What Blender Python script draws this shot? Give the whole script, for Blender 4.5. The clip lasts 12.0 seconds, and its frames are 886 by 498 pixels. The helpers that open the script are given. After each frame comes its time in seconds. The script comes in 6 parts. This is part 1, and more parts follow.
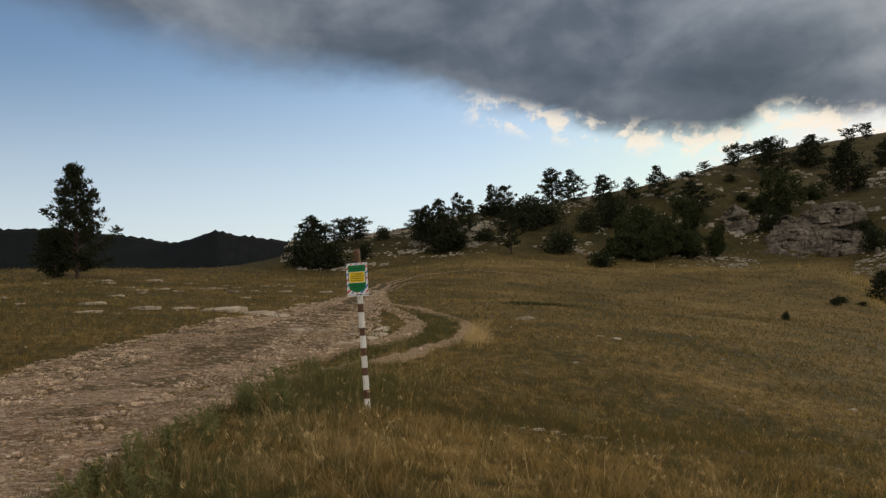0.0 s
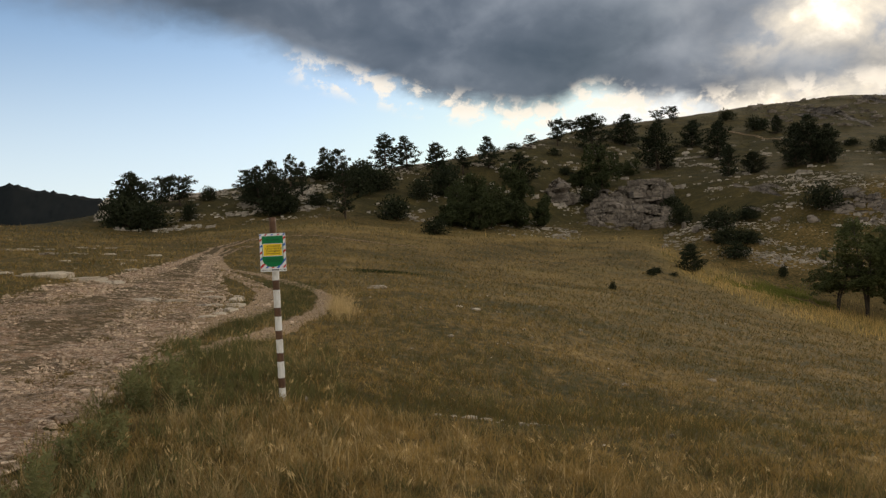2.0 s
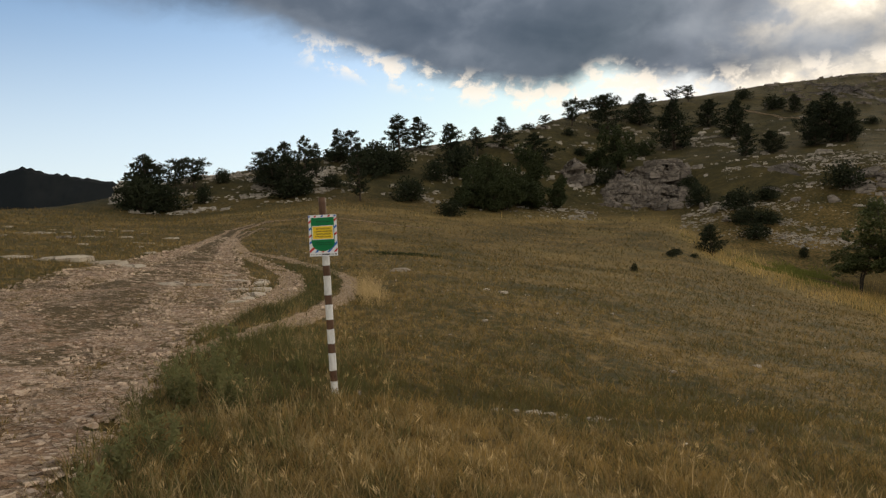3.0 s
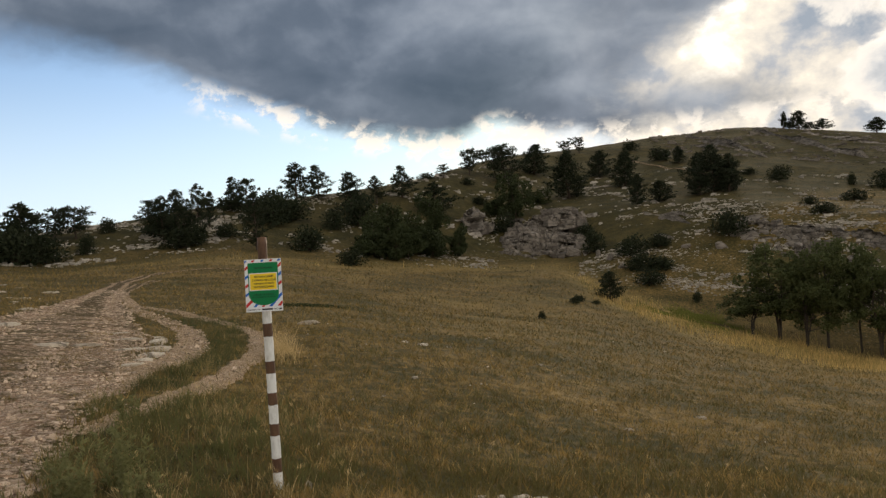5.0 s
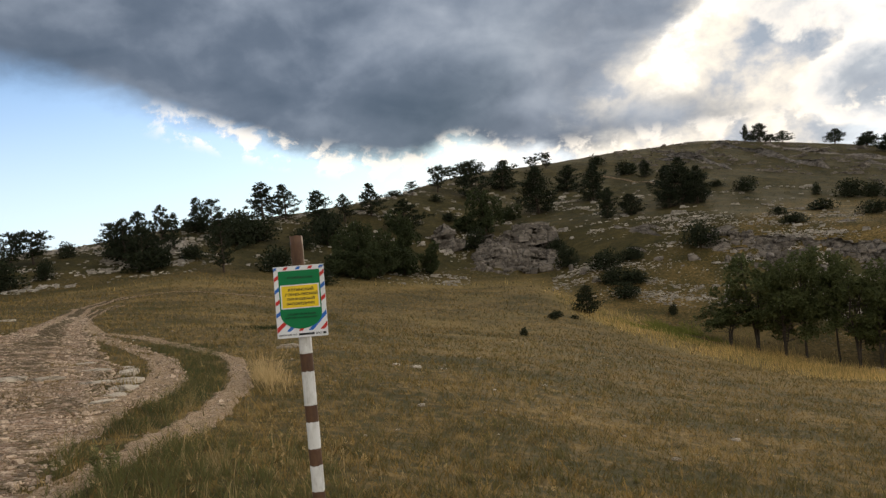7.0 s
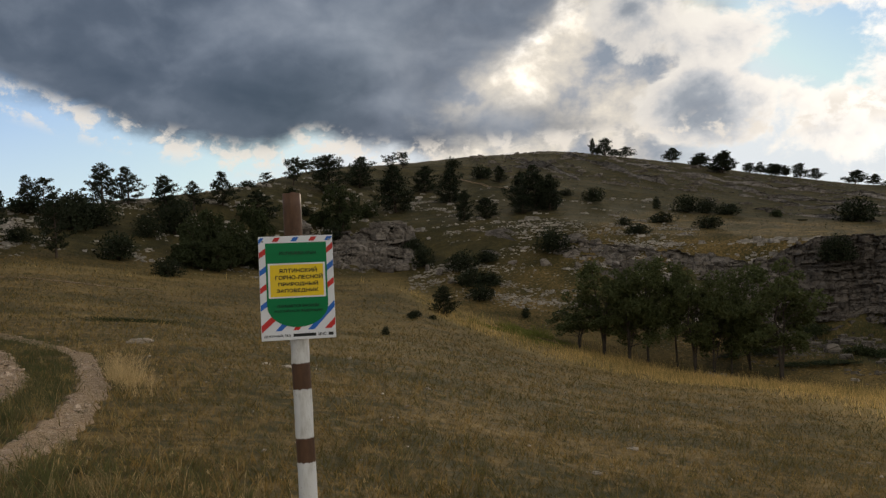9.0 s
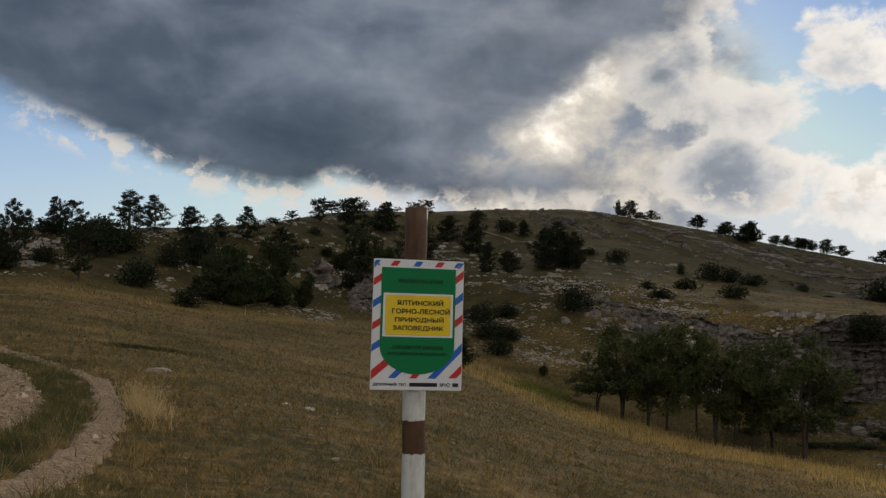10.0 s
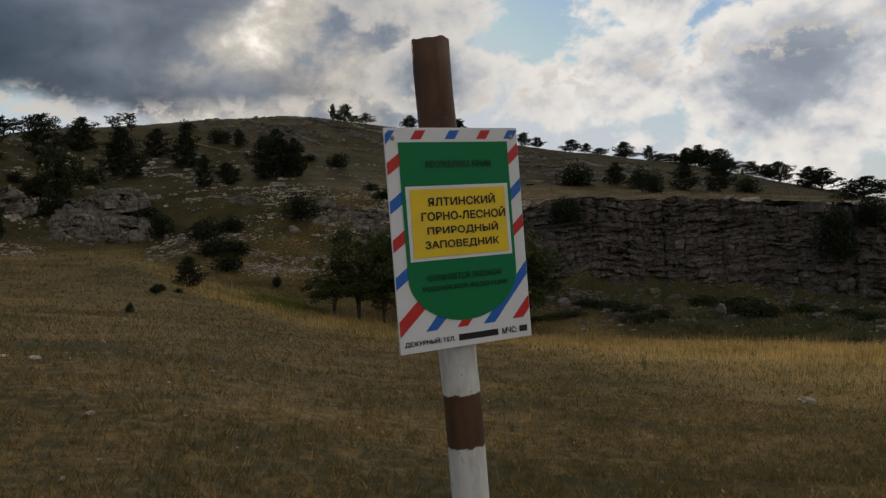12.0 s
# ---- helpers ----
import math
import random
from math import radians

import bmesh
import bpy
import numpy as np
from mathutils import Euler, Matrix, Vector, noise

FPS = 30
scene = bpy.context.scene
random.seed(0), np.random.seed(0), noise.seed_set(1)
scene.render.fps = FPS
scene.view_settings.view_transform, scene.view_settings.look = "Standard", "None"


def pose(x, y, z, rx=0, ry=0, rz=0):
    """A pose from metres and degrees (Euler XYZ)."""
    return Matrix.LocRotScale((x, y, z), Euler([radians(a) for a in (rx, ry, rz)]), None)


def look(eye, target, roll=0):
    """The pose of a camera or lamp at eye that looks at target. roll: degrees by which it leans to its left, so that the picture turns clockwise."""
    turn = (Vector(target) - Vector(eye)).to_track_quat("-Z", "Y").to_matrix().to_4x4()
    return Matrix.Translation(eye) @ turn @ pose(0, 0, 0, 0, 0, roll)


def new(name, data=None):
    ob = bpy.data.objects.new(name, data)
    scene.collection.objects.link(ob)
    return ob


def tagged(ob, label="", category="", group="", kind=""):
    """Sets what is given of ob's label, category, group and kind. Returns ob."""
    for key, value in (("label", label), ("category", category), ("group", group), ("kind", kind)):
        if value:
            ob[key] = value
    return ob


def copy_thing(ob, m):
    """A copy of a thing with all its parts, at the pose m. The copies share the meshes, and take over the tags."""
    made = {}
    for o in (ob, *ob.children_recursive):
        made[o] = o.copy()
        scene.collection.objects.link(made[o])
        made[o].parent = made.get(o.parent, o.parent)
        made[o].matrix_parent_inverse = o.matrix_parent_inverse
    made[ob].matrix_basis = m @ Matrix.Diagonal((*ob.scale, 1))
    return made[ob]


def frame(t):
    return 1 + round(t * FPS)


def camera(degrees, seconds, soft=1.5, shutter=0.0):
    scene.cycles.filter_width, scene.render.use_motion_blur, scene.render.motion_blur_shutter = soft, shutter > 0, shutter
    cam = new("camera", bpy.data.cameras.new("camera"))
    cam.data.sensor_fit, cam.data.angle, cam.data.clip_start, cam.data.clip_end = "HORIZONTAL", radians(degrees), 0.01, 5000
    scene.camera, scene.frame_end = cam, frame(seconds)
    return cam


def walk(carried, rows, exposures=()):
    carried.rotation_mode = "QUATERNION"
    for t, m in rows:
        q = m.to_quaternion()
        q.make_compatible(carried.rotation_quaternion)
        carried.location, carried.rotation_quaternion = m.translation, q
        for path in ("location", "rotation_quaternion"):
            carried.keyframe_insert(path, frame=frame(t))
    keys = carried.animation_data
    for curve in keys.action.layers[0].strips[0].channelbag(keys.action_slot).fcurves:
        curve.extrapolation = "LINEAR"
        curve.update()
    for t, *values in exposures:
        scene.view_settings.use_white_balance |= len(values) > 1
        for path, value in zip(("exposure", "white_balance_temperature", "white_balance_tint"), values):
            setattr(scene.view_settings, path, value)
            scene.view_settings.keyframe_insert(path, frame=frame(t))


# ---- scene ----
cam = camera(58.0, 12.0, 1.35)
PATH = [
    (0, (1.849, -10.016, 1.365), (1.703, -8.024, 1.481), -4.3),
    (0.5, (1.479, -9.764, 1.418), (1.619, -7.771, 1.332), -1.5),
    (1, (1.17, -9.537, 1.464), (1.125, -7.538, 1.442), -3.4),
    (1.5, (0.909, -9.186, 1.489), (0.795, -7.19, 1.535), -3.8),
    (2, (0.595, -9.01, 1.582), (0.882, -7.03, 1.581), -3.3),
    (2.5, (0.381, -8.604, 1.586), (0.626, -6.619, 1.623), -5.3),
    (3, (0.159, -8.259, 1.618), (0.416, -6.276, 1.573), -3.5),
    (3.2, (0.097, -8.002, 1.659), (0.55, -6.053, 1.652), -3.2),
    (4.8, (-0.241, -6.789, 1.659), (0.32, -4.871, 1.721), -4.5),
    (5, (-0.257, -6.598, 1.636), (0.263, -4.668, 1.697), -4.2),
    (5.5, (-0.359, -6.117, 1.629), (-0.001, -4.15, 1.656), -2.2),
    (6, (-0.481, -5.709, 1.63), (0.261, -3.852, 1.589), -0.5),
    (6.5, (-0.512, -5.219, 1.607), (0.32, -3.401, 1.627), -3.4),
    (6.7, (-0.542, -5.024, 1.638), (0.072, -3.123, 1.736), -5.8),
    (8.3, (-0.878, -3.691, 1.614), (-0.176, -1.821, 1.715), -2.0),
    (8.5, (-0.916, -3.484, 1.604), (-0.151, -1.639, 1.704), -0.5),
    (9, (-1.01, -3.171, 1.659), (-0.06, -1.412, 1.726), -3.4),
    (9.5, (-1.035, -2.713, 1.641), (-0.18, -0.916, 1.837), -3.3),
    (10, (-1.11, -2.381, 1.642), (-0.203, -0.609, 1.835), 0.8),
    (10.5, (-1.152, -2.072, 1.67), (0.089, -0.505, 1.754), -1.4),
    (11, (-1.166, -1.706, 1.646), (0.068, -0.132, 1.65), -3.1),
    (11.5, (-1.181, -1.339, 1.668), (0.08, 0.212, 1.721), -2.9),
    (12, (-1.142, -1.061, 1.674), (0.313, 0.309, 1.612), -4.8),
]
STOPS = [(0.0, 0.10), (0.5, 0.10), (1.0, 0.26), (2.5, 0.24), (5.0, 0.37), (5.5, 0.35), (6.0, 0.30), (6.5, 0.50), (8.5, 0.12), (9.0, -0.06), (9.5, -0.22), (10.0, -0.29), (10.5, -0.58), (11.0, -0.41), (11.5, -0.47), (12.0, -0.54)]
EXPOSURES = [(t, stops, 7440 - 70 * t, 11) for t, stops in STOPS]
walk(cam, [(t, look(eye, target, roll)) for t, eye, target, roll in PATH], EXPOSURES)

# ---- sky and sun ----
SUN_AZ, SUN_EL = 37.0, 14.5          # degrees: direction from +y towards +x, height over the horizon

SUN_WAY = (math.sin(radians(SUN_AZ)) * math.cos(radians(SUN_EL)), math.cos(radians(SUN_AZ)) * math.cos(radians(SUN_EL)), math.sin(radians(SUN_EL)))


class Nodes:
    """A short hand for node trees."""

    def __init__(self, tree):
        self.tree = tree
        tree.nodes.clear()

    def add(self, kind, ins=None):
        node = self.tree.nodes.new(kind)
        for key, value in (ins or {}).items():
            self.put(node.inputs[key], value)
        return node

    def put(self, socket, value):
        if isinstance(value, bpy.types.NodeSocket):
            self.tree.links.new(value, socket)
        elif isinstance(value, tuple) and len(value) == 3 and socket.type == "RGBA":
            socket.default_value = (*value, 1)
        else:
            socket.default_value = value

    def math(self, op, a, b=0.0, c=0.0, clamp=False):
        node = self.add("ShaderNodeMath", {0: a, 1: b, 2: c})
        node.operation, node.use_clamp = op, clamp
        return node.outputs[0]

    def step(self, x, lo, hi):
        node = self.add("ShaderNodeMapRange", {0: x, 1: lo, 2: hi, 3: 0.0, 4: 1.0})
        node.interpolation_type = "SMOOTHSTEP"
        return node.outputs[0]

    def noise(self, where, scale, detail=4.0, rough=0.55, distort=0.0):
        return self.add("ShaderNodeTexNoise", {"Vector": where, "Scale": scale, "Detail": detail, "Roughness": rough, "Distortion": distort}).outputs["Fac"]

    def mix(self, fac, a, b, blend="MIX"):
        node = self.add("ShaderNodeMix")
        node.data_type, node.blend_type = "RGBA", blend
        self.put(node.inputs[0], fac), self.put(node.inputs[6], a), self.put(node.inputs[7], b)
        return node.outputs[2]

    def ramp(self, fac, *stops):
        node = self.add("ShaderNodeValToRGB", {0: fac})
        ramp = node.color_ramp
        while len(ramp.elements) < len(stops):
            ramp.elements.new(0.5)
        for element, (place, colour) in zip(ramp.elements, stops):
            element.position, element.color = place, (*colour, 1)
        return node.outputs[0]


def build_world():
    world = bpy.data.worlds.new("sky")
    scene.world = world
    world.use_nodes = True
    n = Nodes(world.node_tree)
    way = n.add("ShaderNodeTexCoord").outputs["Generated"]
    xyz = n.add("ShaderNodeSeparateXYZ", {0: way}).outputs
    az = n.math("MULTIPLY", n.math("ARCTAN2", xyz[0], xyz[1]), 57.2958)
    el = n.math("MULTIPLY", n.math("ARCSINE", xyz[2]), 57.2958)
    # cloud patterns by direction: wide for the bank, round for the heaps
    wide = n.add("ShaderNodeCombineXYZ", {0: n.math("MULTIPLY", az, 0.075), 1: n.math("MULTIPLY", el, 0.14), 2: 0.0}).outputs[0]
    round_ = n.add("ShaderNodeCombineXYZ", {0: n.math("MULTIPLY", az, 0.1), 1: n.math("MULTIPLY", el, 0.125), 2: 4.0}).outputs[0]
    to_sun = n.add("ShaderNodeCombineXYZ", {0: n.math("ADD", n.math("MULTIPLY", az, 0.1), n.math("MULTIPLY", n.step(az, 62.0, 30.0), 0.10)), 1: n.math("ADD", n.math("MULTIPLY", el, 0.125), 0.11), 2: 4.0}).outputs[0]
    dome = n.add("ShaderNodeTexSky")
    dome.sky_type, dome.sun_disc = "NISHITA", False
    dome.sun_elevation, dome.sun_rotation = radians(SUN_EL), radians(SUN_AZ)
    dome.altitude, dome.air_density, dome.dust_density, dome.ozone_density = 1100.0, 1.0, 0.6, 1.5
    sky = dome.outputs[0]
    blue = n.mix(1.0, sky, (0.85 * SKY_GAIN, 0.97 * SKY_GAIN, 1.11 * SKY_GAIN), "MULTIPLY")
    haze = n.step(el, 19.0, 1.0)
    clear = n.mix(n.math("MULTIPLY", haze, 0.70), blue, tuple(10 * v for v in (0.68, 0.77, 0.87)))
    clear = n.mix(1.0, clear, (7.8, 8.5, 9.1), "DARKEN")
    big = n.noise(wide, 0.9, 3.0, 0.5)
    mid = n.noise(wide, 2.2, 6.0, 0.58, 0.3)
    fine = n.noise(round_, 5.5, 6.0, 0.6, 0.2)
    rag = n.math("ADD", n.math("MULTIPLY", n.math("SUBTRACT", mid, 0.5), 5.0), n.math("MULTIPLY", n.math("SUBTRACT", fine, 0.5), 2.4))
    # the dark bank: its lower rim by direction
    rim = n.add("ShaderNodeFloatCurve", {1: n.math("DIVIDE", n.math("ADD", az, 60.0), 120.0)})
    curve = rim.mapping.curves[0]
    stops = [(-60, 25), (-33, 20.3), (-24, 17.6), (-15, 15.5), (-6.7, 14.7), (0, 12.8), (6, 11.0), (11, 9.8), (16, 9.0), (19.5, 10.0), (24, 8.9), (30, 8.7), (60, 9.5)]
    while len(curve.points) < len(stops):
        curve.points.new(0.5, 0.5)
    for point, (a, e) in zip(curve.points, stops):
        point.location = ((a + 60) / 120, e / 30)
    rim.mapping.update()
    over = n.math("SUBTRACT", el, n.math("MULTIPLY", rim.outputs[0], 30.0))
    soft = n.add("ShaderNodeMapRange", {0: az, 1: -18.0, 2: 6.0, 3: 3.6, 4: 1.3}).outputs[0]
    bank = n.step(n.math("DIVIDE", n.math("ADD", over, n.math("MULTIPLY", rag, 0.45)), soft), -0.3, 1.0)
    # its ragged end leans over towards the sun; a thinner grey skirt goes on below
    past = n.add("ShaderNodeMapRange", {0: el, 1: 12.5, 2: 21.0, 3: 29.5, 4: 44.0}).outputs[0]
    end = n.step(n.math("ADD", n.math("SUBTRACT", past, az), n.math("MULTIPLY", rag, 1.6)), -3.0, 3.5)
    skirt = n.math("MULTIPLY", n.step(n.math("ADD", n.math("SUBTRACT", 39.0, az), n.math("MULTIPLY", rag, 1.6)), -3.0, 5.0), n.step(n.math("ADD", el, n.math("MULTIPLY", rag, 0.4)), 13.0, 10.2))
    bank = n.math("MULTIPLY", bank, n.math("MAXIMUM", end, n.math("MULTIPLY", skirt, 0.88)))
    lump = n.noise(wide, 1.9, 3.5, 0.5, 0.5)
    body = n.math("ADD", n.math("MULTIPLY", big, 0.5), n.math("ADD", n.math("MULTIPLY", lump, 0.38), n.math("MULTIPLY", fine, 0.12)))
    # overhead and out of view the bank is thinned for more fill light
    bank = n.math("MULTIPLY", bank, n.math("MULTIPLY", n.step(el, 62.0, 38.0), n.step(az, -85.0, -55.0)))
    body = n.math("ADD", body, n.math("MULTIPLY", n.step(over, 1.0, 10.0), 0.07))
    body = n.math("ADD", body, n.math("MULTIPLY", n.step(az, 2.0, -30.0), 0.05))
    body = n.math("ADD", body, n.math("MULTIPLY", n.step(az, 12.0, 34.0), 0.09))
    dark = n.ramp(body, (0.36, (0.056, 0.081, 0.120)), (0.50, (0.097, 0.127, 0.176)), (0.60, (0.166, 0.204, 0.266)), (0.74, (0.29, 0.335, 0.405)))
    # small sunlit shreds under the rim
    shred = n.math("MULTIPLY", n.math("MULTIPLY", n.step(over, -1.7, -0.4), n.step(over, 1.6, 0.2)), n.math("MULTIPLY", n.step(az, -4.0, 1.0), n.step(fine, 0.47, 0.60)))
    # heaps of cloud beyond its end, shaded away from the sun
    puff = n.noise(round_, 1.35, 8.0, 0.57, 0.25)
    puff_sun = n.noise(to_sun, 1.35, 8.0, 0.57, 0.25)
    dot = n.add("ShaderNodeVectorMath", {0: way, 1: SUN_WAY})
    dot.operation = "DOT_PRODUCT"
    near = n.math("MULTIPLY", n.math("ARCCOSINE", dot.outputs["Value"]), 57.2958)
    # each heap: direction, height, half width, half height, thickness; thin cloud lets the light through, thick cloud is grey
    # the starting mass adds unseen bright cloud behind the view, as fill light
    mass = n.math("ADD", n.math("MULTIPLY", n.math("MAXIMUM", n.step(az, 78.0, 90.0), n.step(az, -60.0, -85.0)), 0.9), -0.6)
    for a, e, wide_by, high_by, thick in ((42.6, 17.4, 3.4, 3.2, 0.55), (43.0, 26.0, 9.0, 5.5, 0.8), (47.2, 10.4, 4.6, 3.0, 0.85), (49.0, 14.6, 4.2, 2.8, 0.34),
                                          (59.3, 9.6, 7.6, 3.7, 0.42), (71.5, 8.2, 8.0, 6.2, 0.95), (55.5, 17.2, 4.2, 2.7, 0.36), (62.5, 14.6, 5.0, 3.2, 0.40), (80.0, 12.0, 8.0, 8.0, 0.6), (54.5, 9.8, 3.0, 1.7, 0.3), (66.0, 3.0, 9.0, 2.0, 0.16)):
        dx, dy = n.math("DIVIDE", n.math("SUBTRACT", az, a), wide_by), n.math("DIVIDE", n.math("SUBTRACT", el, e), high_by)
        far = n.math("SQRT", n.math("ADD", n.math("MULTIPLY", dx, dx), n.math("MULTIPLY", dy, dy)))
        mass = n.math("MAXIMUM", mass, n.math("MULTIPLY", n.math("SUBTRACT", 1.0, far), thick))
    edge = n.math("ADD", n.math("MULTIPLY", n.math("SUBTRACT", puff, 0.5), 1.3), n.math("MULTIPLY", n.math("SUBTRACT", fine, 0.5), 0.45))
    mass = n.math("ADD", mass, edge)
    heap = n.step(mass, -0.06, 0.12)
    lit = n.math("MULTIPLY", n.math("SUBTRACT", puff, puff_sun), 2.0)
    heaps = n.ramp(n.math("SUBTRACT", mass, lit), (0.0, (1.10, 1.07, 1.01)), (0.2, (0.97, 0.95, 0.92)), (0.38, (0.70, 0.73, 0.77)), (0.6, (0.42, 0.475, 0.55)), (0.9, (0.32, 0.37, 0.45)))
    # thin, torn cloud before the sun: cream where the light comes through, grey where it is thicker
    torn = n.math("ADD", n.math("MULTIPLY", n.noise(round_, 2.1, 8.0, 0.58, 0.12), 0.75), n.math("MULTIPLY", n.noise(to_sun, 1.1, 3.0, 0.5, 0.3), 0.25))
    dx, dy = n.math("DIVIDE", n.math("SUBTRACT", az, n.math("ADD", 29.6, n.math("MULTIPLY", el, 0.42))), 4.2), n.math("DIVIDE", n.math("SUBTRACT", el, 15.5), 6.0)
    rent = n.math("SQRT", n.math("ADD", n.math("MULTIPLY", dx, dx), n.math("MULTIPLY", dy, dy)))
    light = n.math("ADD", n.math("MULTIPLY", n.step(rent, 1.35, 0.0), 0.38), n.math("MULTIPLY", n.step(near, 16.0, 2.0), 0.07))
    light = n.math("SUBTRACT", light, n.math("MULTIPLY", n.step(el, 12.0, 6.0), 0.03))
    veil = n.ramp(n.math("ADD", n.math("MULTIPLY", n.math("SUBTRACT", torn, 0.5), 2.3), n.math("ADD", 0.42, light)),
                  (0.28, (0.28, 0.335, 0.415)), (0.43, (0.42, 0.45, 0.50)), (0.55, (0.62, 0.605, 0.58)), (0.70, (0.80, 0.755, 0.675)), (0.86, (1.15, 1.08, 0.96)), (1.0, (1.6, 1.52, 1.38)))
    cover = n.step(n.math("ADD", near, n.math("MULTIPLY", rag, -1.3)), 14.0, 8.0)
    out = n.mix(cover, clear, n.mix(1.0, veil, (10, 10, 10), "MULTIPLY"))
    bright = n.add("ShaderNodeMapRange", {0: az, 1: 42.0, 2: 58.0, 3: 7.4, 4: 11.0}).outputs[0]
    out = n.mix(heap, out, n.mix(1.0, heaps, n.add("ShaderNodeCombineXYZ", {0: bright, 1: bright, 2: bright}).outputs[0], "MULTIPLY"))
    out = n.mix(n.math("MULTIPLY", bank, 0.97), out, n.mix(1.0, dark, (10, 10, 10), "MULTIPLY"))
    out = n.mix(n.math("MULTIPLY", shred, 0.8), out, (8.8, 8.3, 7.6))
    under = n.step(el, -0.5, -4.0)
    out = n.mix(under, out, tuple(10 * v for v in (0.10, 0.09, 0.06)))
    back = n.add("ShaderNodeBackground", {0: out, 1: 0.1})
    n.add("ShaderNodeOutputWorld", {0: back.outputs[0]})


SKY_GAIN = 1.25
build_world()

sun_lamp = bpy.data.lights.new("sun", "SUN")
sun_lamp.energy, sun_lamp.angle, sun_lamp.color = 1.45, radians(14.0), (1.0, 0.86, 0.66)
sun_object = new("sun", sun_lamp)
sun_object.matrix_world = look((60.0 * math.sin(radians(SUN_AZ)), 60.0 * math.cos(radians(SUN_AZ)), 60.0 * math.tan(radians(SUN_EL))), (0, 0, 0))

# ---- materials ----
def material(name, rough=0.9, spec=0.2):
    """An empty node material: its nodes, its surface shader and world-sized coordinates."""
    mat = bpy.data.materials.new(name)
    mat.use_nodes = True
    n = Nodes(mat.node_tree)
    surface = n.add("ShaderNodeBsdfPrincipled", {"Roughness": rough, "Specular IOR Level": spec})
    n.add("ShaderNodeOutputMaterial", {0: surface.outputs[0]})
    place = n.add("ShaderNodeNewGeometry").outputs["Position"]
    return mat, n, surface, place


def bump(n, surface, height, strength, distance):
    node = n.add("ShaderNodeBump", {"Height": height, "Strength": strength, "Distance": distance})
    n.put(surface.inputs["Normal"], node.outputs[0])


def flat_stretch(n, place, x=1.0, y=1.0, z=1.0):
    node = n.add("ShaderNodeVectorMath", {0: place, 1: (x, y, z)})
    node.operation = "MULTIPLY"
    return node.outputs[0]


def turf_tone(n, p):
    """Patches of dry and greener turf, from tufts of a foot to swathes of many metres; about 0 in the mean."""
    flat = flat_stretch(n, p, 1, 1, 0)
    patch = n.math("ADD", n.math("MULTIPLY", n.noise(flat, 0.22, 3.0, 0.6), 0.5), n.math("MULTIPLY", n.noise(flat_stretch(n, p, 0.6, 1.5, 0), 0.07, 4.0, 0.6), 0.5))
    clump = n.noise(flat, 3.0, 4.0, 0.65, 0.3)
    streak = n.noise(flat_stretch(n, p, 0.7, 1.2, 0), 0.28, 4.0, 0.6, 0.5)
    total = n.math("MULTIPLY", n.math("SUBTRACT", patch, 0.5), 1.4)
    for one, gain in ((clump, 2.3), (streak, 1.2)):
        total = n.math("ADD", total, n.math("MULTIPLY", n.math("SUBTRACT", one, 0.5), gain))
    return total


def ground_material():
    mat, n, s, p = material("dry_meadow_soil", 0.95, 0.1)
    patch = n.noise(p, 0.12, 4.0, 0.6, 0.6)
    tuft = n.noise(p, 1.6, 5.0, 0.65)
    grain = n.noise(p, 14.0, 4.0, 0.7)
    tone = n.math("ADD", turf_tone(n, p), n.math("MULTIPLY", n.math("SUBTRACT", grain, 0.5), 0.7))
    base = n.ramp(n.math("ADD", tone, 0.40), (0.05, (0.040, 0.037, 0.013)), (0.30, (0.072, 0.055, 0.018)), (0.50, (0.118, 0.079, 0.027)), (0.75, (0.180, 0.119, 0.042)), (1.0, (0.25, 0.172, 0.066)))
    earth = n.step(n.noise(p, 0.8, 5.0, 0.7), 0.60, 0.72)
    base = n.mix(n.math("MULTIPLY", earth, 0.35), base, (0.085, 0.054, 0.024))
    # bare chalky stones show through on the slopes
    height = n.add("ShaderNodeAttribute")
    height.attribute_name = "stony"
    cells = n.add("ShaderNodeTexVoronoi", {"Vector": flat_stretch(n, p, 1, 1, 1.6), "Scale": 1.7, "Randomness": 1.0})
    chips = n.step(n.math("ADD", cells.outputs["Distance"], n.math("MULTIPLY", n.noise(p, 2.5, 4.0), 0.5)), 0.46, 0.38)
    chips = n.math("MULTIPLY", n.math("MULTIPLY", chips, n.step(n.noise(p, 0.16, 4.0, 0.65), 0.46, 0.58)), height.outputs["Fac"])
    base = n.mix(n.math("MULTIPLY", chips, 0.8), base, (0.36, 0.32, 0.26))
    # olive turf of the upper hill, with its backlit shade put into the colour
    shaded_heath = n.mix(n.step(n.noise(p, 0.45, 6.0, 0.7, 0.4), 0.38, 0.66), (0.028, 0.027, 0.010), (0.068, 0.053, 0.018))
    for zone, colour in (("golden", (0.54, 0.365, 0.13)), ("lush", (0.050, 0.050, 0.020)), ("shaded_upland", shaded_heath)):
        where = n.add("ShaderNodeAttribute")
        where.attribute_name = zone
        lo, hi = (0.25, 0.65) if zone == "shaded_upland" else (0.40, 0.80)
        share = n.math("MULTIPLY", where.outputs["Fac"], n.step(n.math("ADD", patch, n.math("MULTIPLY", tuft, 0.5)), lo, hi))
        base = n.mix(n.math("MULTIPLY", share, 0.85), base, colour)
    n.put(s.inputs["Base Color"], base)
    bump(n, s, n.math("ADD", n.math("MULTIPLY", tuft, 0.6), n.math("MULTIPLY", grain, 0.4)), 0.7, 0.08)
    return mat


